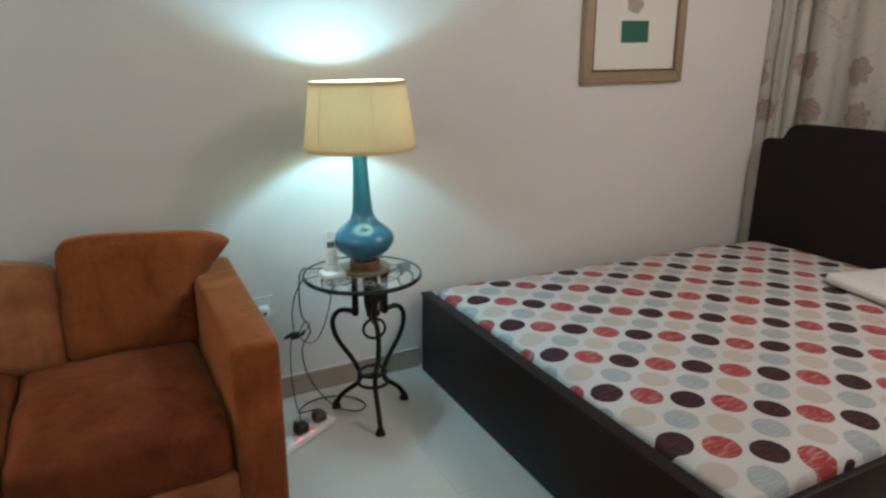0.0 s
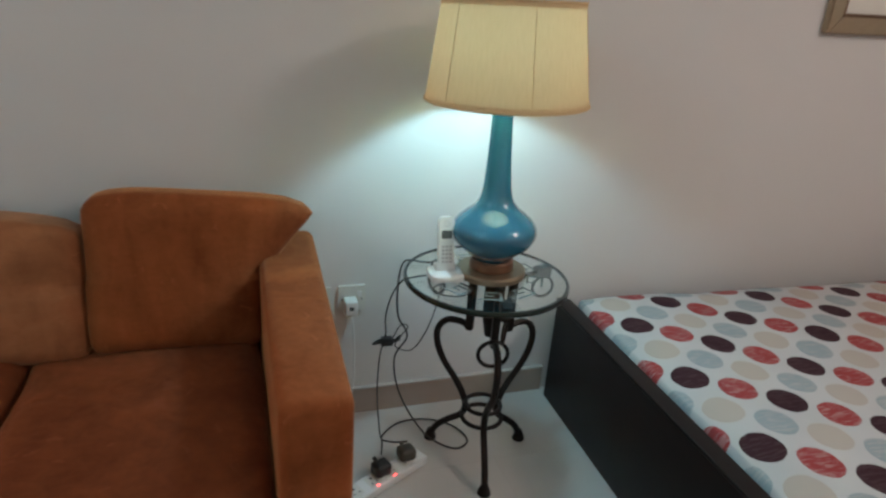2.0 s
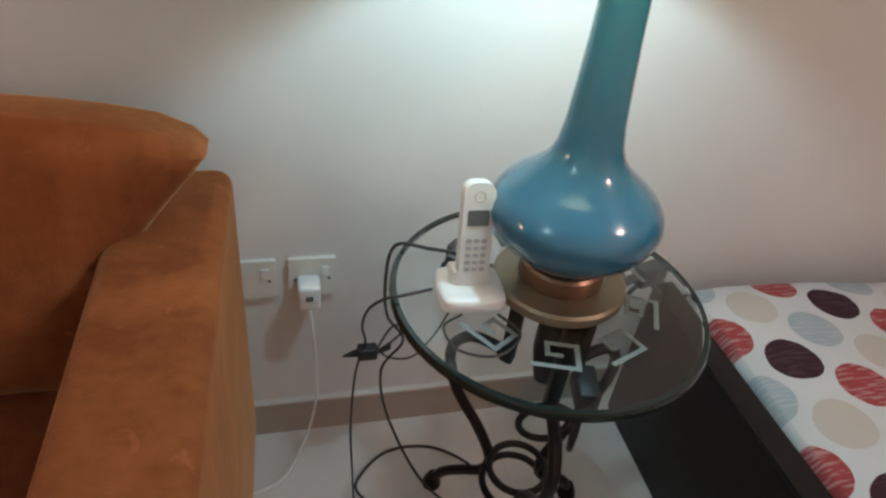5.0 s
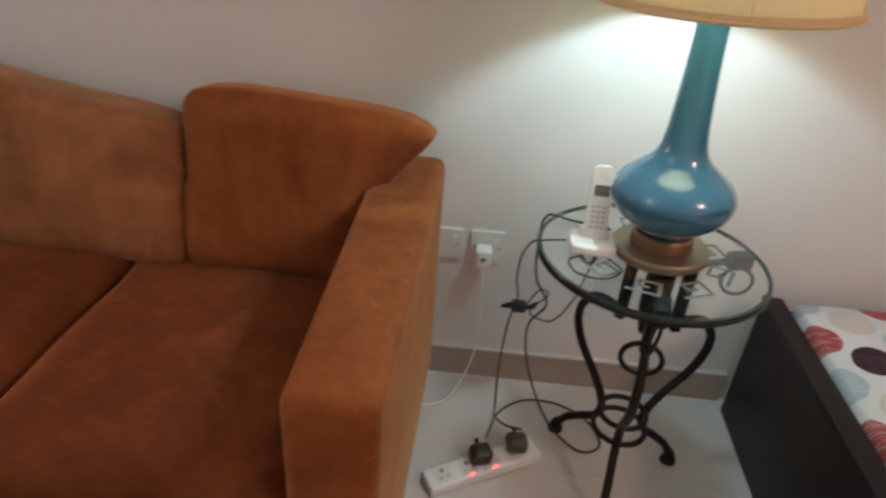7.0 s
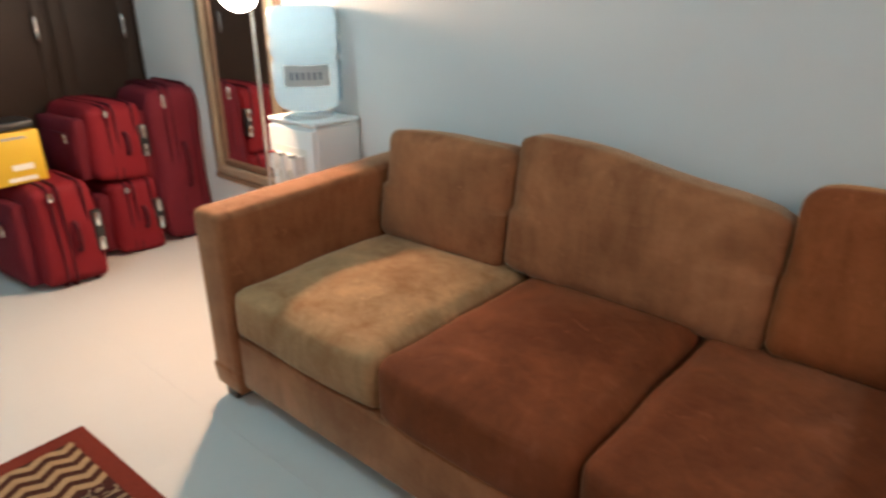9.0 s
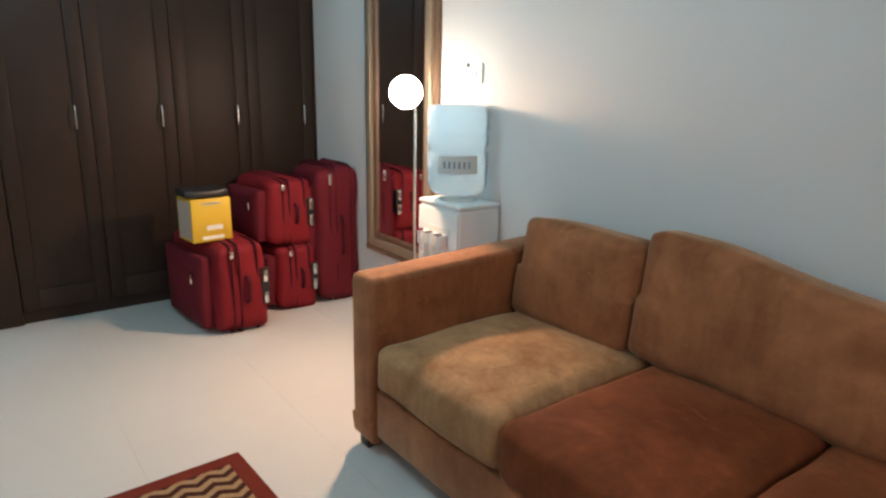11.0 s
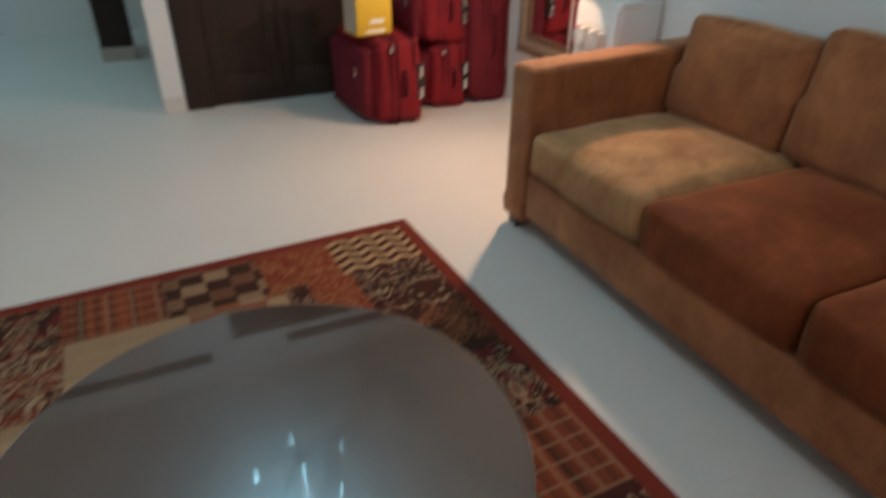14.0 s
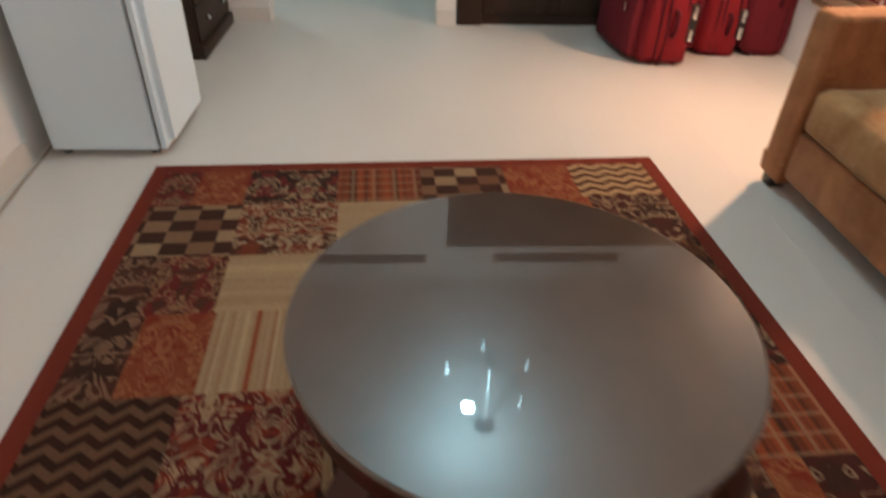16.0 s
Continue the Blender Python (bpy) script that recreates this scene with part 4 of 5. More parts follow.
def make_coffee_table():
    R, H = 0.435, 0.425
    t = thing("coffee_table", (-0.45, 0.555, 0.0125), 0, "round mahogany coffee table with a dusty smoked glass top", "table")
    z = H - 0.0125
    top = part("glass_top", lathe([(0, z), (R - 0.012, z), (R - 0.006, z), (R - 0.002, z - 0.002), (R, z - 0.006), (R - 0.001, z - 0.010), (R - 0.006, z - 0.012), (0, z - 0.012)], 96), M["smoked"], t, "dusty smoked glass disc", angle=8)
    part("apron", lathe([(R - 0.04, z - 0.0125), (R - 0.012, z - 0.0125), (R - 0.008, z - 0.03), (R - 0.012, z - 0.075), (R - 0.04, z - 0.075), (R - 0.04, z - 0.0125)], 96), M["redwood"], t)
    for k in range(4):
        m = Matrix.Rotation(radians(45 + 90 * k), 4, "Z")
        pts = spline([(R - 0.035, 0, z - 0.075), (R + 0.004, 0, z - 0.13), (R + 0.006, 0, z - 0.21), (R - 0.03, 0, z - 0.31), (R - 0.05, 0, z - 0.36), (R - 0.03, 0, 0.0)], 6)
        b = bmesh.new()
        prev = None
        for q in pts:
            cur = [b.verts.new((q.x + dx, dy, q.z)) for dx, dy in ((-0.02, -0.035), (0.02, -0.035), (0.02, 0.035), (-0.02, 0.035))]
            if prev:
                for i in range(4):
                    b.faces.new((prev[i], prev[(i + 1) % 4], cur[(i + 1) % 4], cur[i]))
            else:
                b.faces.new(cur)
            prev = cur
        b.faces.new(prev)
        part("leg", moved(b, m), M["redwood"], t)
    part("drum", lathe([(0.0, 0.04), (R - 0.085, 0.04), (R - 0.075, 0.06), (R - 0.06, z - 0.12), (R - 0.065, z - 0.078), (R - 0.20, z - 0.078)], 64), M["redwood"], t, "dark recessed panelled drum")
    for k in range(12):
        m = Matrix.Rotation(radians(30 * k + 8), 4, "Z")
        stave = box(R - 0.090, R - 0.062, -0.086, 0.086, 0.05, z - 0.079, 0.004, 1)
        part("stave", moved(stave, m), M["redwood"], t)
    part("lower_shelf", lathe([(0, 0.02), (R - 0.065, 0.02), (R - 0.06, 0.03), (R - 0.065, 0.0398), (0, 0.0398)], 64), M["redwood"], t)
    return t


M["redwood"] = surface("mahogany_stain", (0.036, 0.0075, 0.0045), 0.34, vary=0.3, scale=6, grain=60, bump=0.04)
make_coffee_table()

# ---------- wardrobe ----------


def make_wardrobe():
    y0, y1, top = PIER1 + 0.004, WALL_N - 0.003, 2.615
    w = thing("wardrobe", (WALL_W, 0, 0), 0, "built-in dark brown wooden wardrobe with four tall doors", "wardrobe")
    part("carcass", box(-0.60, -0.055, y0, y1, 0.0, top), M["darkwood"], w)
    part("jamb", box(-0.055, 0.012, y0, y0 + 0.16, 0, top, 0.006), M["darkwood"], w)
    part("jamb", box(-0.055, 0.012, y1 - 0.012, y1, 0, top, 0.006), M["darkwood"], w)
    part("plinth", box(-0.055, -0.02, y0 + 0.161, y1 - 0.013, 0.0, 0.07), M["darkwood"], w)
    part("cornice", box(-0.055, 0.018, y0 + 0.161, y1 - 0.013, top - 0.09, top, 0.006), M["darkwood"], w)
    a, b = y0 + 0.163, y1 - 0.015
    n = 4
    for k in range(n):
        p, q = a + (b - a) * k / n + 0.002, a + (b - a) * (k + 1) / n - 0.002
        d = part("door", box(-0.030, -0.005, p, q, 0.075, top - 0.095, 0.003), M["darkwood"], w)
        f = 0.075
        for s, e in (((p, p + f), (0.075, top - 0.095)), ((q - f, q), (0.075, top - 0.095)), ((p + f + 0.001, q - f - 0.001), (0.075, 0.19)), ((p + f + 0.001, q - f - 0.001), (top - 0.21, top - 0.095))):
            part("stile", box(-0.0048, 0.004, s[0], s[1], e[0], e[1], 0.003), M["darkwood"], d)
        side = q - 0.075
        h = tube(spline([(0.0045, side, 1.03), (0.03, side, 1.05), (0.032, side, 1.10), (0.03, side, 1.15), (0.0045, side, 1.17)], 6), 0.0055, 8)
        part("handle", h, M["chrome"], d, "polished metal bow handle")
    return w


make_wardrobe()

# ---------- suitcases ----------


def make_suitcase(place, turn, sx, sy, sz, label, cloth="case", wheels=True):
    """Soft case on its long side; its wheeled end looks along +x, its pocketed front along -y."""
    s = thing("suitcase", place, turn, label, "suitcase", "red suitcases by the wardrobe")
    body = cushion(sx, sy, sz, puff=(0.014, 0.012, 0.012), wrinkle=0.020, seed=place[1] * 3, cuts=16, edge=0.30)
    for w in body.verts:
        # the front half sags and narrows away from the frame side
        k = max(0.0, 0.15 - w.co.y / sy)
        w.co.z *= 1 - 0.10 * k
        w.co.x *= 1 - 0.07 * k
    lift = sz / 2 + 0.006
    part("shell", moved(body, Matrix.Translation((0, 0, lift))), M[cloth], s)

    def loop(y, grow, r, name, mat, parent):
        pts = []
        for k in range(48):
            a = 2 * math.pi * k / 48
            c, d = math.cos(a), math.sin(a)
            pts.append((math.copysign(abs(c) ** 0.18, c) * (sx / 2 + grow), y, lift + math.copysign(abs(d) ** 0.18, d) * (sz / 2 + grow)))
        return part(name, tube(pts, r, 6, closed=True), mat, parent)
    for off, grow in ((-0.20, 0.002), (-0.06, 0.006), (0.30, 0.007)):
        loop(sy * off, grow, 0.0065, "zip" if off < 0 else "piping", M["case_dark"], s)
    pk = cushion(sx * 0.80, 0.09, sz * 0.80, puff=(0, 0.03, 0), wrinkle=0.010, seed=4.0 + sx, cuts=10)
    # darker red puts the shade of the unlit side into the pocket
    pocket = part("front_pocket", moved(pk, Matrix.Translation((-0.01, -sy / 2 - 0.012, sz * 0.47))), M["case_wine_shade"], s, "front pocket, its shade put into a darker red")
    part("pocket_zip", tube([(-sx * 0.32, -sy / 2 - 0.072, sz * 0.70), (sx * 0.30, -sy / 2 - 0.072, sz * 0.70)], 0.005, 6), M["case_dark"], pocket)
    part("zip_pull", box(sx * 0.27, sx * 0.29, -sy / 2 - 0.086, -sy / 2 - 0.078, sz * 0.58, sz * 0.69, 0.002), M["chrome"], pocket)
    part("zip_pull", box(sx / 2 + 0.002, sx / 2 + 0.010, -sy * 0.20 - 0.010, -sy * 0.20 + 0.010, sz * 0.88, sz * 0.96, 0.002), M["chrome"], s)
    hx = sx / 2 + 0.014
    part("grip", tube(spline([(hx - 0.008, 0.02, sz * 0.36), (hx + 0.020, 0.02, sz * 0.41), (hx + 0.020, 0.02, sz * 0.60), (hx - 0.008, 0.02, sz * 0.65)], 6), 0.011, 8), M["case_dark"], s)
    if wheels:
        guard = part("wheel_guard", box(hx - 0.03, hx + 0.010, sy / 2 - 0.040, sy / 2 + 0.006, sz * 0.30, sz * 0.72, 0.008), M["black"], s, "black plastic corner guard")
        for z in (sz * 0.38, sz * 0.63):
            part("wheel_cap", box(hx + 0.0102, hx + 0.015, sy / 2 - 0.030, sy / 2 - 0.008, z - 0.032, z + 0.032, 0.002), M["chrome"], guard)
    return s


make_suitcase((-3.30, 1.765, 0), 5, 0.64, 0.27, 0.475, "red fabric suitcase lying on its side, a yellow box on it")
make_suitcase((-3.40, 2.175, 0), 3, 0.46, 0.23, 0.375, "red fabric suitcase on its side, carrying another one")
make_suitcase((-3.43, 2.150, 0.385), 5, 0.48, 0.26, 0.37, "red fabric suitcase lying on top of another suitcase")
make_suitcase((-3.37, 2.458, 0), 0, 0.40, 0.27, 0.82, "tall wine-red fabric suitcase standing upright by the wall", "case_wine_shade", False)

yb = thing("yellow_box", (-3.20, 1.69, 0.487), 6, "yellow cardboard product box on a red suitcase", "box")
part("carton", box(-0.10, 0.085, -0.105, 0.105, 0, 0.225, 0.003), M["yellow"], yb)
part("printed_bar", box(0.0852, 0.0862, -0.05, 0.05, 0.195, 0.203), M["bar"], yb, smooth=False)
part("printed_bar", box(0.0852, 0.0862, -0.03, 0.055, 0.06, 0.085), M["paper"], yb, smooth=False)
part("printed_bar", box(0.0852, 0.0862, -0.055, 0.06, 0.012, 0.03), M["paper"], yb, smooth=False)
part("side_label", box(-0.09, 0.075, -0.1062, -0.1052, 0.015, 0.21), M["taupe"], yb, smooth=False)
bag = tagged(part("plastic_tray", cushion(0.19, 0.22, 0.04, puff=(0.01, 0.01, 0.0), wrinkle=0.012, seed=8.0, cuts=8), M["black"]), "crumpled black plastic tray on the yellow box", "tray")
bag.location = (-3.215, 1.68, 0.735)

# ---------- mirror ----------


def make_mirror():
    x0, x1, z0, z1 = -3.045, -2.36, 0.345, 2.05
    mir = thing("wall_mirror", ((x0 + x1) / 2, WALL_N, (z0 + z1) / 2), 0, "tall wall mirror in a moulded brown-gilt frame", "mirror")
    w, h, f = (x1 - x0) / 2, (z1 - z0) / 2, 0.115
    part("glass", moved(flat([(-w + f, -h + f), (w - f, -h + f), (w - f, h - f), (-w + f, h - f)], 0.004), Matrix.Translation((0, -0.012, 0))), M["mirror"], mir)
    for k, (off, wid, dep, mat) in enumerate(((0.0, 0.035, 0.030, "gilt_dark"), (0.036, 0.045, 0.045, "gilt"), (0.082, 0.034, 0.028, "gilt_dark"))):
        o, i = off, off + wid
        O = [(-w + o, -h + o), (w - o, -h + o), (w - o, h - o), (-w + o, h - o)]
        I = [(-w + i, -h + i), (w - i, -h + i), (w - i, h - i), (-w + i, h - i)]
        for s in range(4):
            t = (s + 1) % 4
            b = flat([O[s], O[t], I[t], I[s]], dep)
            bmesh.ops.bevel(b, geom=list(b.edges), offset=0.006, segments=3, affect="EDGES")
            part("moulding", b, M[mat], mir)
    # beaded lower edge
    for k in range(18):
        x = -w + 0.03 + k * (2 * w - 0.06) / 17
        part("bead", moved(lathe([(0, -0.02), (0.012, -0.012), (0.015, 0), (0.012, 0.012), (0, 0.02)], 8), Matrix.Translation((x, -0.034, -h + 0.02))), M["gilt_dark"], mir)
    return mir


make_mirror()

# ---------- water dispenser ----------


def make_dispenser():
    x0, x1, y0, y1, H = -2.195, -1.897, 2.358, 2.598, 0.797
    d = thing("water_dispenser", ((x0 + x1) / 2, (y0 + y1) / 2, 0), 0, "white floor-standing water dispenser with taps", "dispenser")
    w, e = (x1 - x0) / 2, (y1 - y0) / 2
    body = part("cabinet", box(-w, w, -e + 0.012, e, 0.0, H - 0.02, 0.014, 3), M["white"], d)
    part("top_cover", box(-w - 0.003, w + 0.003, -e + 0.006, e, H - 0.0195, H, 0.008, 3), M["white"], d)
    part("front_panel", box(-w + 0.006, w - 0.006, -e, -e + 0.013, 0.03, H - 0.03, 0.006, 2), M["white"], d)
    part("tap_recess", box(-w + 0.05, w - 0.05, -e - 0.002, -e + 0.002, 0.50, 0.69, 0.001), M["offwhite"], d)
    for k, x in enumerate((-0.07, 0.0, 0.07)):
        tap = part("tap", box(x - 0.014, x + 0.014, -e - 0.05, -e - 0.0025, 0.60, 0.665, 0.006, 2), M["white"], d)
        part("spout", tube([(x, -e - 0.035, 0.6), (x, -e - 0.035, 0.565)], 0.009, 8), M["white"], tap)
        part("lever", box(x - 0.011, x + 0.011, -e - 0.06, -e - 0.03, 0.6655, 0.672, 0.002), M["grey"] if k else M["case"], tap)
    part("drip_tray", box(-w + 0.05, w - 0.05, -e - 0.06, -e - 0.001, 0.44, 0.455, 0.004), M["grey"], d)
    part("bottle_collar", lathe([(0.0, H), (0.085, H), (0.085, H + 0.012), (0.06, H + 0.02), (0, H + 0.02)], 32), M["white"], d)
    # bottle, resting neck down
    b = thing("water_bottle", (-2.050, 2.470, H + 0.0215), 0, "translucent blue water bottle upside down on the dispenser", "bottle")
    prof = [(0.03, 0.0), (0.07, 0.004), (0.115, 0.02), (0.133, 0.05), (0.136, 0.09), (0.132, 0.10), (0.136, 0.11), (0.136, 0.19), (0.128, 0.20), (0.128, 0.215), (0.136, 0.225), (0.136, 0.27), (0.128, 0.282), (0.136, 0.295), (0.136, 0.365), (0.125, 0.39), (0.10, 0.40), (0, 0.395)]
    inner = [(max(r - 0.0025, 0), z + (0.0025 if z < 0.02 else -0.003 if z > 0.38 else 0)) for r, z in prof]
    outer = lathe(prof + inner[::-1] + [prof[0]], 48)
    part("shell", outer, M["bottle"], b)
    lab = bmesh.new()
    rows = []
    for z in (0.112, 0.188):
        rows.append([lab.verts.new((0.1375 * math.cos(a), 0.1375 * math.sin(a), z)) for a in [radians(-75 + 5 * k) for k in range(16)]])
    for k in range(15):
        lab.faces.new((rows[0][k], rows[0][k + 1], rows[1][k + 1], rows[1][k]))
    bmesh.ops.solidify(lab, geom=list(lab.faces), thickness=0.0006)
    label = part("label", lab, M["white"], b, "white wrap label with plain dark marks")
    for k in range(6):
        a = radians(-62 + 9 * k)
        m = Matrix.Rotation(a, 4, "Z") @ Matrix.Translation((0.1386, 0, 0.15))
        part("label_mark", moved(box(-0.0005, 0.0005, -0.005, 0.005, -0.014, 0.014), m), M["bar"], label, smooth=False)
    return d


make_dispenser()

# ---------- floor lamp ----------


def make_floor_lamp():
    x, y = -2.285, 2.40
    f = thing("floor_lamp", (x, y, 0), 0, "slim chrome floor lamp with a lit bare globe bulb", "lamp")
    g = Vector(GLOBE) - Vector((x, y, 0))
    part("base", lathe([(0, 0), (0.082, 0), (0.082, 0.012), (0.070, 0.02), (0.02, 0.026), (0, 0.026)], 36), M["chrome"], f)
    part("pole", tube([(0, 0, 0.026), (0, 0, 1.17)], 0.0075, 10), M["chrome"], f)
    part("arm", tube(spline([(0, 0, 1.17), (0.01, -0.012, 1.20), (g.x * 0.5, g.y * 0.45, 1.205), (g.x, g.y + 0.03, 1.205)], 5), 0.007, 8), M["chrome"], f)
    # globe radius is swollen to stand in for the glare round the bulb
    globe = lathe([(0.075 * math.sin(math.pi * k / 12), -0.075 * math.cos(math.pi * k / 12)) for k in range(13)], 24)
    part("globe", moved(globe, Matrix.Translation(g)), M["warm_glow"], f, "glowing warm globe bulb, enlarged to include its glare").visible_shadow = False
    aim = Vector((0.30, -0.84, -0.45)).normalized()
    cup = lathe([(0.0, -0.064), (0.034, -0.058), (0.054, -0.036), (0.060, 0.0), (0.058, 0.0), (0.052, -0.034), (0.032, -0.054), (0.0, -0.060)], 28)
    m = aim.to_track_quat("Z", "Y").to_matrix().to_4x4()
    part("reflector_cup", moved(cup, Matrix.Translation(g + 0.025 * aim) @ m), M["white"], f, "white metal reflector cup")
    return f


make_floor_lamp()

sw = thing("light_switch", (-2.095, WALL_N, 1.352), 0, "white light switch plate on the wall above the bottle", "switch")
part("plate", rounded_plate(0.088, 0.088, 0.004, 0.009), M["offwhite"], sw)
part("rocker", moved(rounded_plate(0.02, 0.03, 0.003, 0.004), Matrix.Translation((0, -0.0092, 0))), M["white"], sw)
part("knob", moved(lathe([(0, 0), (0.009, 0), (0.009, 0.012), (0, 0.014)], 12), Matrix.Translation((-0.052, -0.0001, 0.035)) @ Matrix.Rotation(radians(90), 4, "X")), M["black"], sw)

# ---------- fridge ----------


def make_fridge():
    x0, x1, y0, y1, H = -2.36, -1.895, -1.035, -0.565, 1.42
    f = thing("fridge", ((x0 + x1) / 2, (y0 + y1) / 2, 0), 0, "pale blue-white upright fridge standing by the wall", "fridge")
    w, e = (x1 - x0) / 2, (y1 - y0) / 2
    part("cabinet", box(-w, w, -e, e - 0.062, 0.025, H, 0.008, 3), M["fridge"], f)
    part("gasket", box(-w + 0.012, w - 0.012, e - 0.0615, e - 0.051, 0.04, H - 0.01), M["grey"], f)
    d = box(-w, w, e - 0.05, e, 0.03, H, 0.0)
    bmesh.ops.bevel(d, geom=[k for k in d.edges if all(v.co.y > e - 0.01 for v in k.verts)], offset=0.03, segments=5, affect="EDGES")
    dr = part("door", d, M["fridge"], f)
    part("handle", box(w - 0.05, w - 0.03, e + 0.0005, e + 0.03, 0.75, 1.0, 0.006), M["white"], dr)
    for x in (-w + 0.04, w - 0.04):
        for y in (-e + 0.04, e - 0.09):
            part("foot", moved(lathe([(0, 0), (0.016, 0), (0.016, 0.0248), (0, 0.0248)], 10), Matrix.Translation((x, y, 0))), M["black"], f)
    return f


M["cord"] = surface("beige_cord", (0.30, 0.24, 0.18), 0.55)
make_fridge()
cable("fridge_cable", [(-2.0, -1.078, 0.012), (-1.86, -1.066, 0.006), (-1.70, -1.058, 0.005), (-1.52, -1.04, 0.005), (-1.36, -1.03, 0.005), (-1.1, -1.05, 0.005), (-0.7, -1.066, 0.005)], 0.0045, M["cord"], "beige fridge cord lying along the skirting")

# ---------- dark chest beside the doorway ----------


def make_chest():
    c = thing("chest_of_drawers", (-3.375, -0.91, 0), 0, "dark wooden chest of drawers beside the doorway", "chest")
    w, e, H = 0.345, 0.18, 0.86
    part("plinth", box(-w - 0.01, w + 0.01, -e, e + 0.012, 0, 0.07, 0.006), M["darkwood"], c)
    part("body", box(-w, w, -e, e - 0.02, 0.0705, H, 0.004), M["darkwood"], c)
    part("top", box(-w - 0.012, w + 0.012, -e, e + 0.008, H + 0.0005, H + 0.028, 0.006), M["darkwood"], c)
    for k in range(4):
        z = 0.085 + k * 0.194
        d = part("drawer", box(-w + 0.012, w - 0.012, e - 0.0195, e - 0.002, z, z + 0.186, 0.004), M["darkwood"], c)
        for x in (-0.17, 0.17):
            part("knob", moved(lathe([(0, 0), (0.008, 0), (0.014, 0.014), (0.010, 0.022), (0, 0.024)], 12), Matrix.Translation((x, e - 0.0022, z + 0.093)) @ Matrix.Rotation(radians(-90), 4, "X")), M["chrome"], d)
    return c


make_chest()

# hall cabinet behind the doorway
hc = thing("hall_cabinet", (-5.42, 0.35, 0), 0, "dark cabinet on a pale plinth in the passage", "cabinet")
part("plinth", box(-0.22, 0.225, -0.12, 0.12, 0, 0.10, 0.004), M["taupe"], hc)
part("body", box(-0.22, 0.22, -0.115, 0.115, 0.1005, 1.35, 0.006), M["black"], hc)
part("door", box(0.2205, 0.232, -0.11, 0.11, 0.11, 1.34, 0.003), M["darkwood"], hc)

# ---------- air vents ----------


def make_vent(ya, yb, z0, z1):
    v = thing("air_vent", (WALL_W, (ya + yb) / 2, (z0 + z1) / 2), 0, "long dark air-conditioning grille high on the wall", "vent", "air vents near the ceiling")
    L, h = (yb - ya) / 2, (z1 - z0) / 2
    part("backing", box(0, 0.003, -L, L, -h, h), M["vent"], v)
    for k in range(4):
        y = -L + k * 2 * L / 3
        part("divider", box(0.003, 0.014, y - 0.008, y + 0.008, -h, h), M["taupe"], v)
    for k in range(5):
        z = -h + (k + 0.5) * 2 * h / 5
        part("slat", moved(box(-0.005, 0.005, -L + 0.01, L - 0.01, -0.001, 0.001), pose(0.009, 0, z, 0, 35, 0)), M["vent"], v, smooth=False)
    return v


make_vent(-0.52, 0.52, 2.69, 2.78)
make_vent(1.08, 2.12, 2.69, 2.78)

# ---------- chandelier ----------


M["pewter"] = surface("dull_pewter", (0.10, 0.10, 0.105), 0.45, metal=0.4)


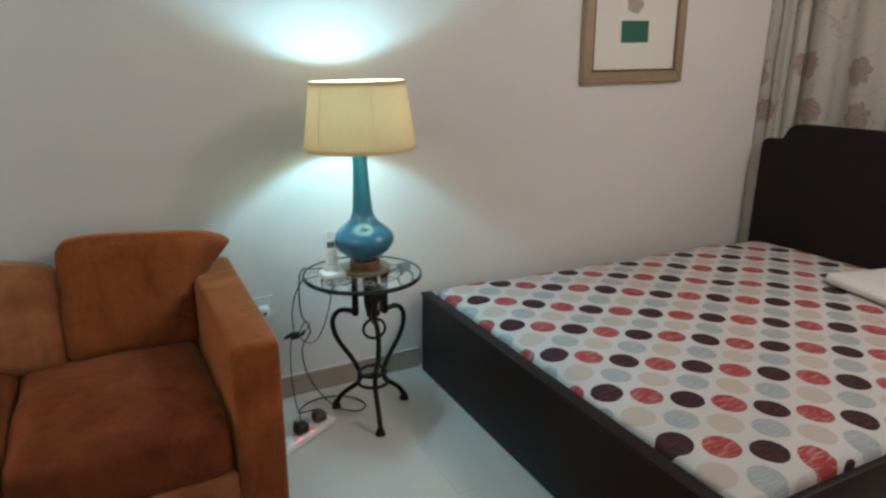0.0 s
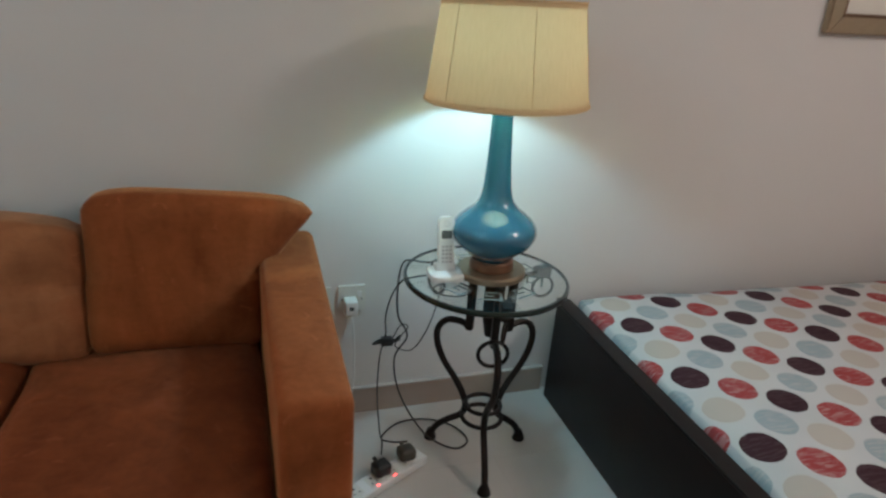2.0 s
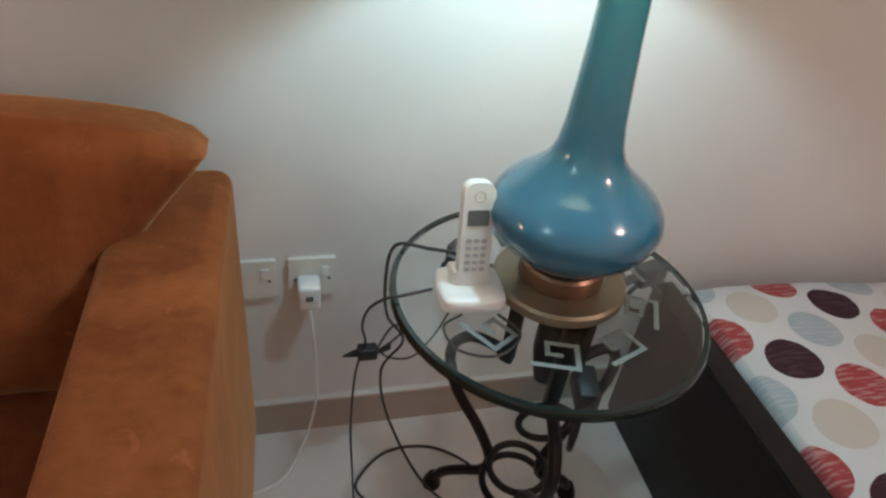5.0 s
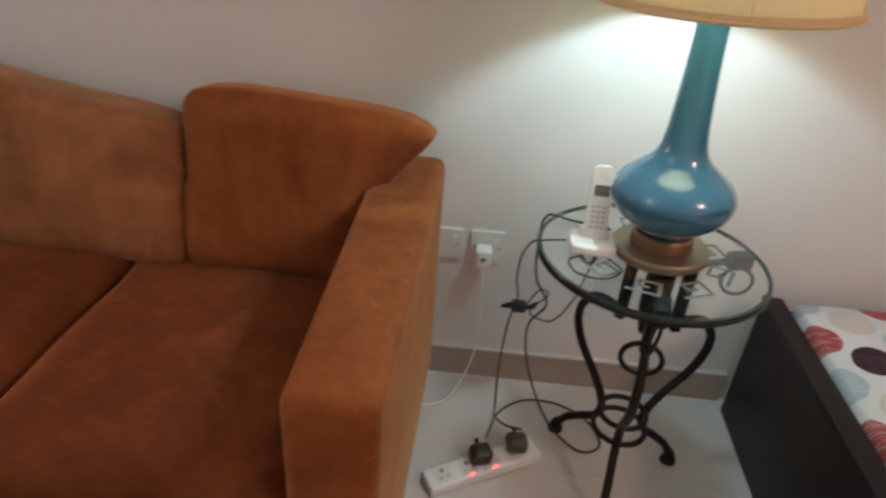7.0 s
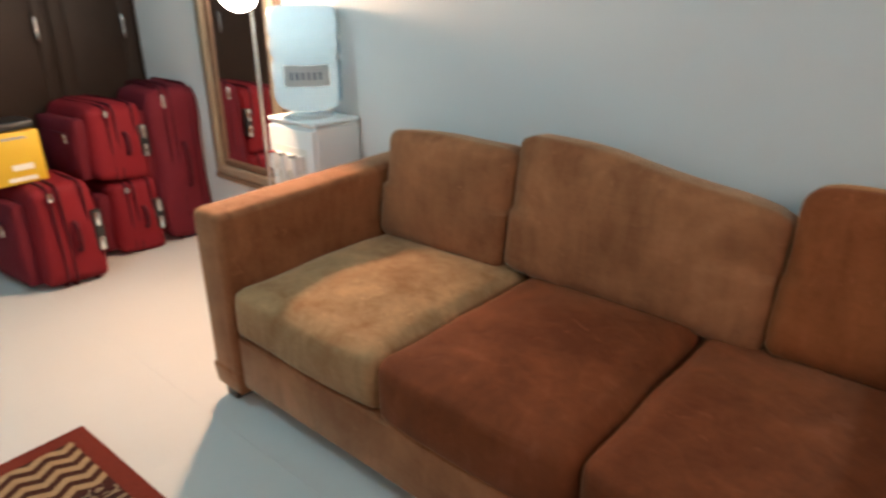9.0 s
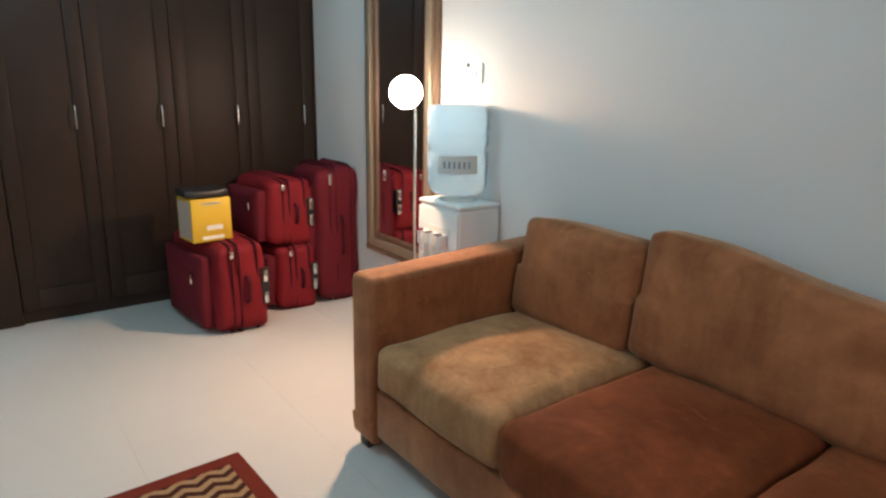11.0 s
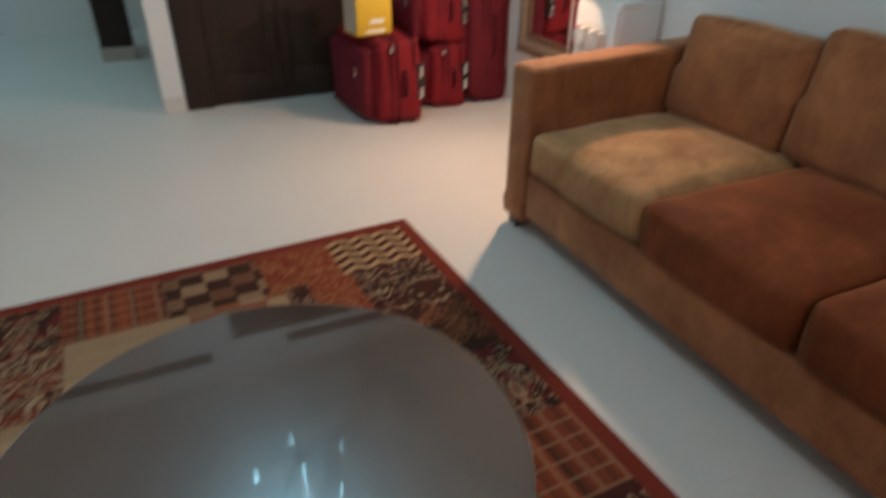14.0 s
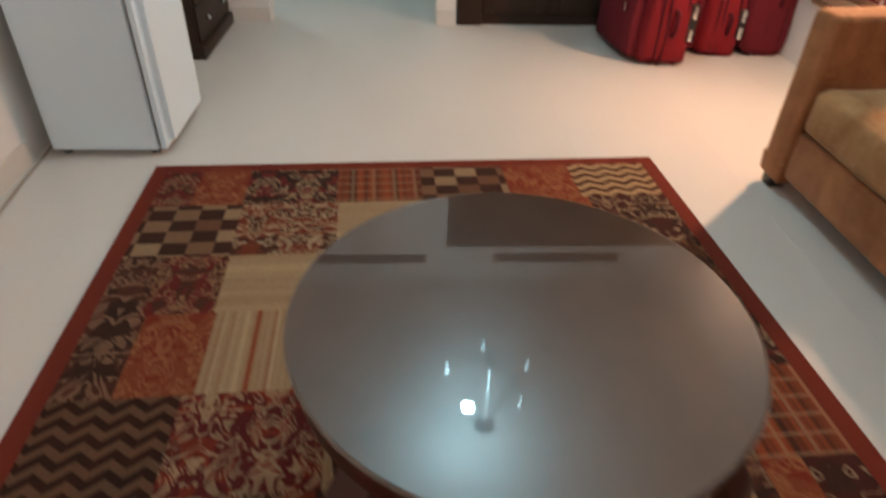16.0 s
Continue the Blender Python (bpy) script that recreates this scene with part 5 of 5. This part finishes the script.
def make_chandelier():
    cx, cy = -2.20, 0.85
    c = thing("chandelier", (cx, cy, CEIL), 0, "dark five-armed metal chandelier with a single lit bulb", "chandelier")
    part("canopy", lathe([(0, 0), (0.065, 0), (0.062, -0.02), (0.03, -0.035), (0, -0.036)], 28), M["iron"], c)
    part("stem", tube([(0, 0, -0.036), (0, 0, -0.56)], 0.008, 10), M["white"], c)
    part("hub", lathe([(0, -0.54), (0.03, -0.55), (0.036, -0.58), (0.02, -0.61), (0, -0.62)], 20), M["iron"], c)
    lit = Vector((BULB[0] - cx, BULB[1] - cy))
    a0 = math.atan2(lit.y, lit.x)
    r = lit.length
    for k in range(5):
        m = Matrix.Rotation(a0 + 2 * math.pi * k / 5, 4, "Z")
        arm = part("arm", moved(tube(spline([(0.03, 0, -0.58), (0.12, 0, -0.60), (r - 0.03, 0, -0.57), (r, 0, -0.53)], 6), 0.006, 8), m), M["iron"], c)
        part("cup", moved(lathe([(0, -0.53), (0.009, -0.53), (0.011, -0.485), (0, -0.485)], 12), m @ Matrix.Translation((r, 0, 0))), M["white"], arm)
        slim = 1.0 if k == 0 else 0.85
        bl = part("bulb", moved(lathe([(r_ * slim, z_) for r_, z_ in [(0, -0.484), (0.010, -0.483), (0.024, -0.455), (0.026, -0.435), (0.012, -0.41), (0, -0.405)]], 14), m @ Matrix.Translation((r, 0, 0))), M["cool_glow"] if k == 0 else M["white"], arm)
        if k == 0:
            bl.visible_shadow = False
    return c


make_chandelier()

# unseen fixture added round bed_ceiling_light; ring and boss follow the glaze reflection
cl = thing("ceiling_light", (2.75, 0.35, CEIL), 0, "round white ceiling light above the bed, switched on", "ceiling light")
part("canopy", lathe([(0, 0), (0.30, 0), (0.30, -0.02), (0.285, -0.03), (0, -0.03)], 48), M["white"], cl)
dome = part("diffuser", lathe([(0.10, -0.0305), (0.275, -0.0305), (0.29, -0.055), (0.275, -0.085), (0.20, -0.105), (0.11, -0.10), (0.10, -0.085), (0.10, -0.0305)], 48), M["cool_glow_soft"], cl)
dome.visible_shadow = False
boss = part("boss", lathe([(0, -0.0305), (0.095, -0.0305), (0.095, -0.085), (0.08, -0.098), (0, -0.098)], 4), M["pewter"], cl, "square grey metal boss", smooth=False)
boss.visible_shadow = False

# ---------- floor and its tiles ----------
floor = structure("floor", box(-6.6, 4.0, -2.2, 2.9, -0.12, -0.002), M["grout"], "pale porcelain tiled floor with fine joints", "floor")
S = 0.60
tile_mesh = None
for i in range(-11, 7):
    for j in range(-4, 5):
        x, y = -0.02 + i * S, 0.76 + j * S
        if tile_mesh is None:
            b = box(-S / 2 + 0.0003, S / 2 - 0.0003, -S / 2 + 0.0003, S / 2 - 0.0003, -0.006, 0.0)
            t = part("tile", b, M["tile"], floor, smooth=False)
            tile_mesh = t.data
        else:
            t = new("tile", tile_mesh)
            t.parent = floor
        t.location = (x, y, 0)
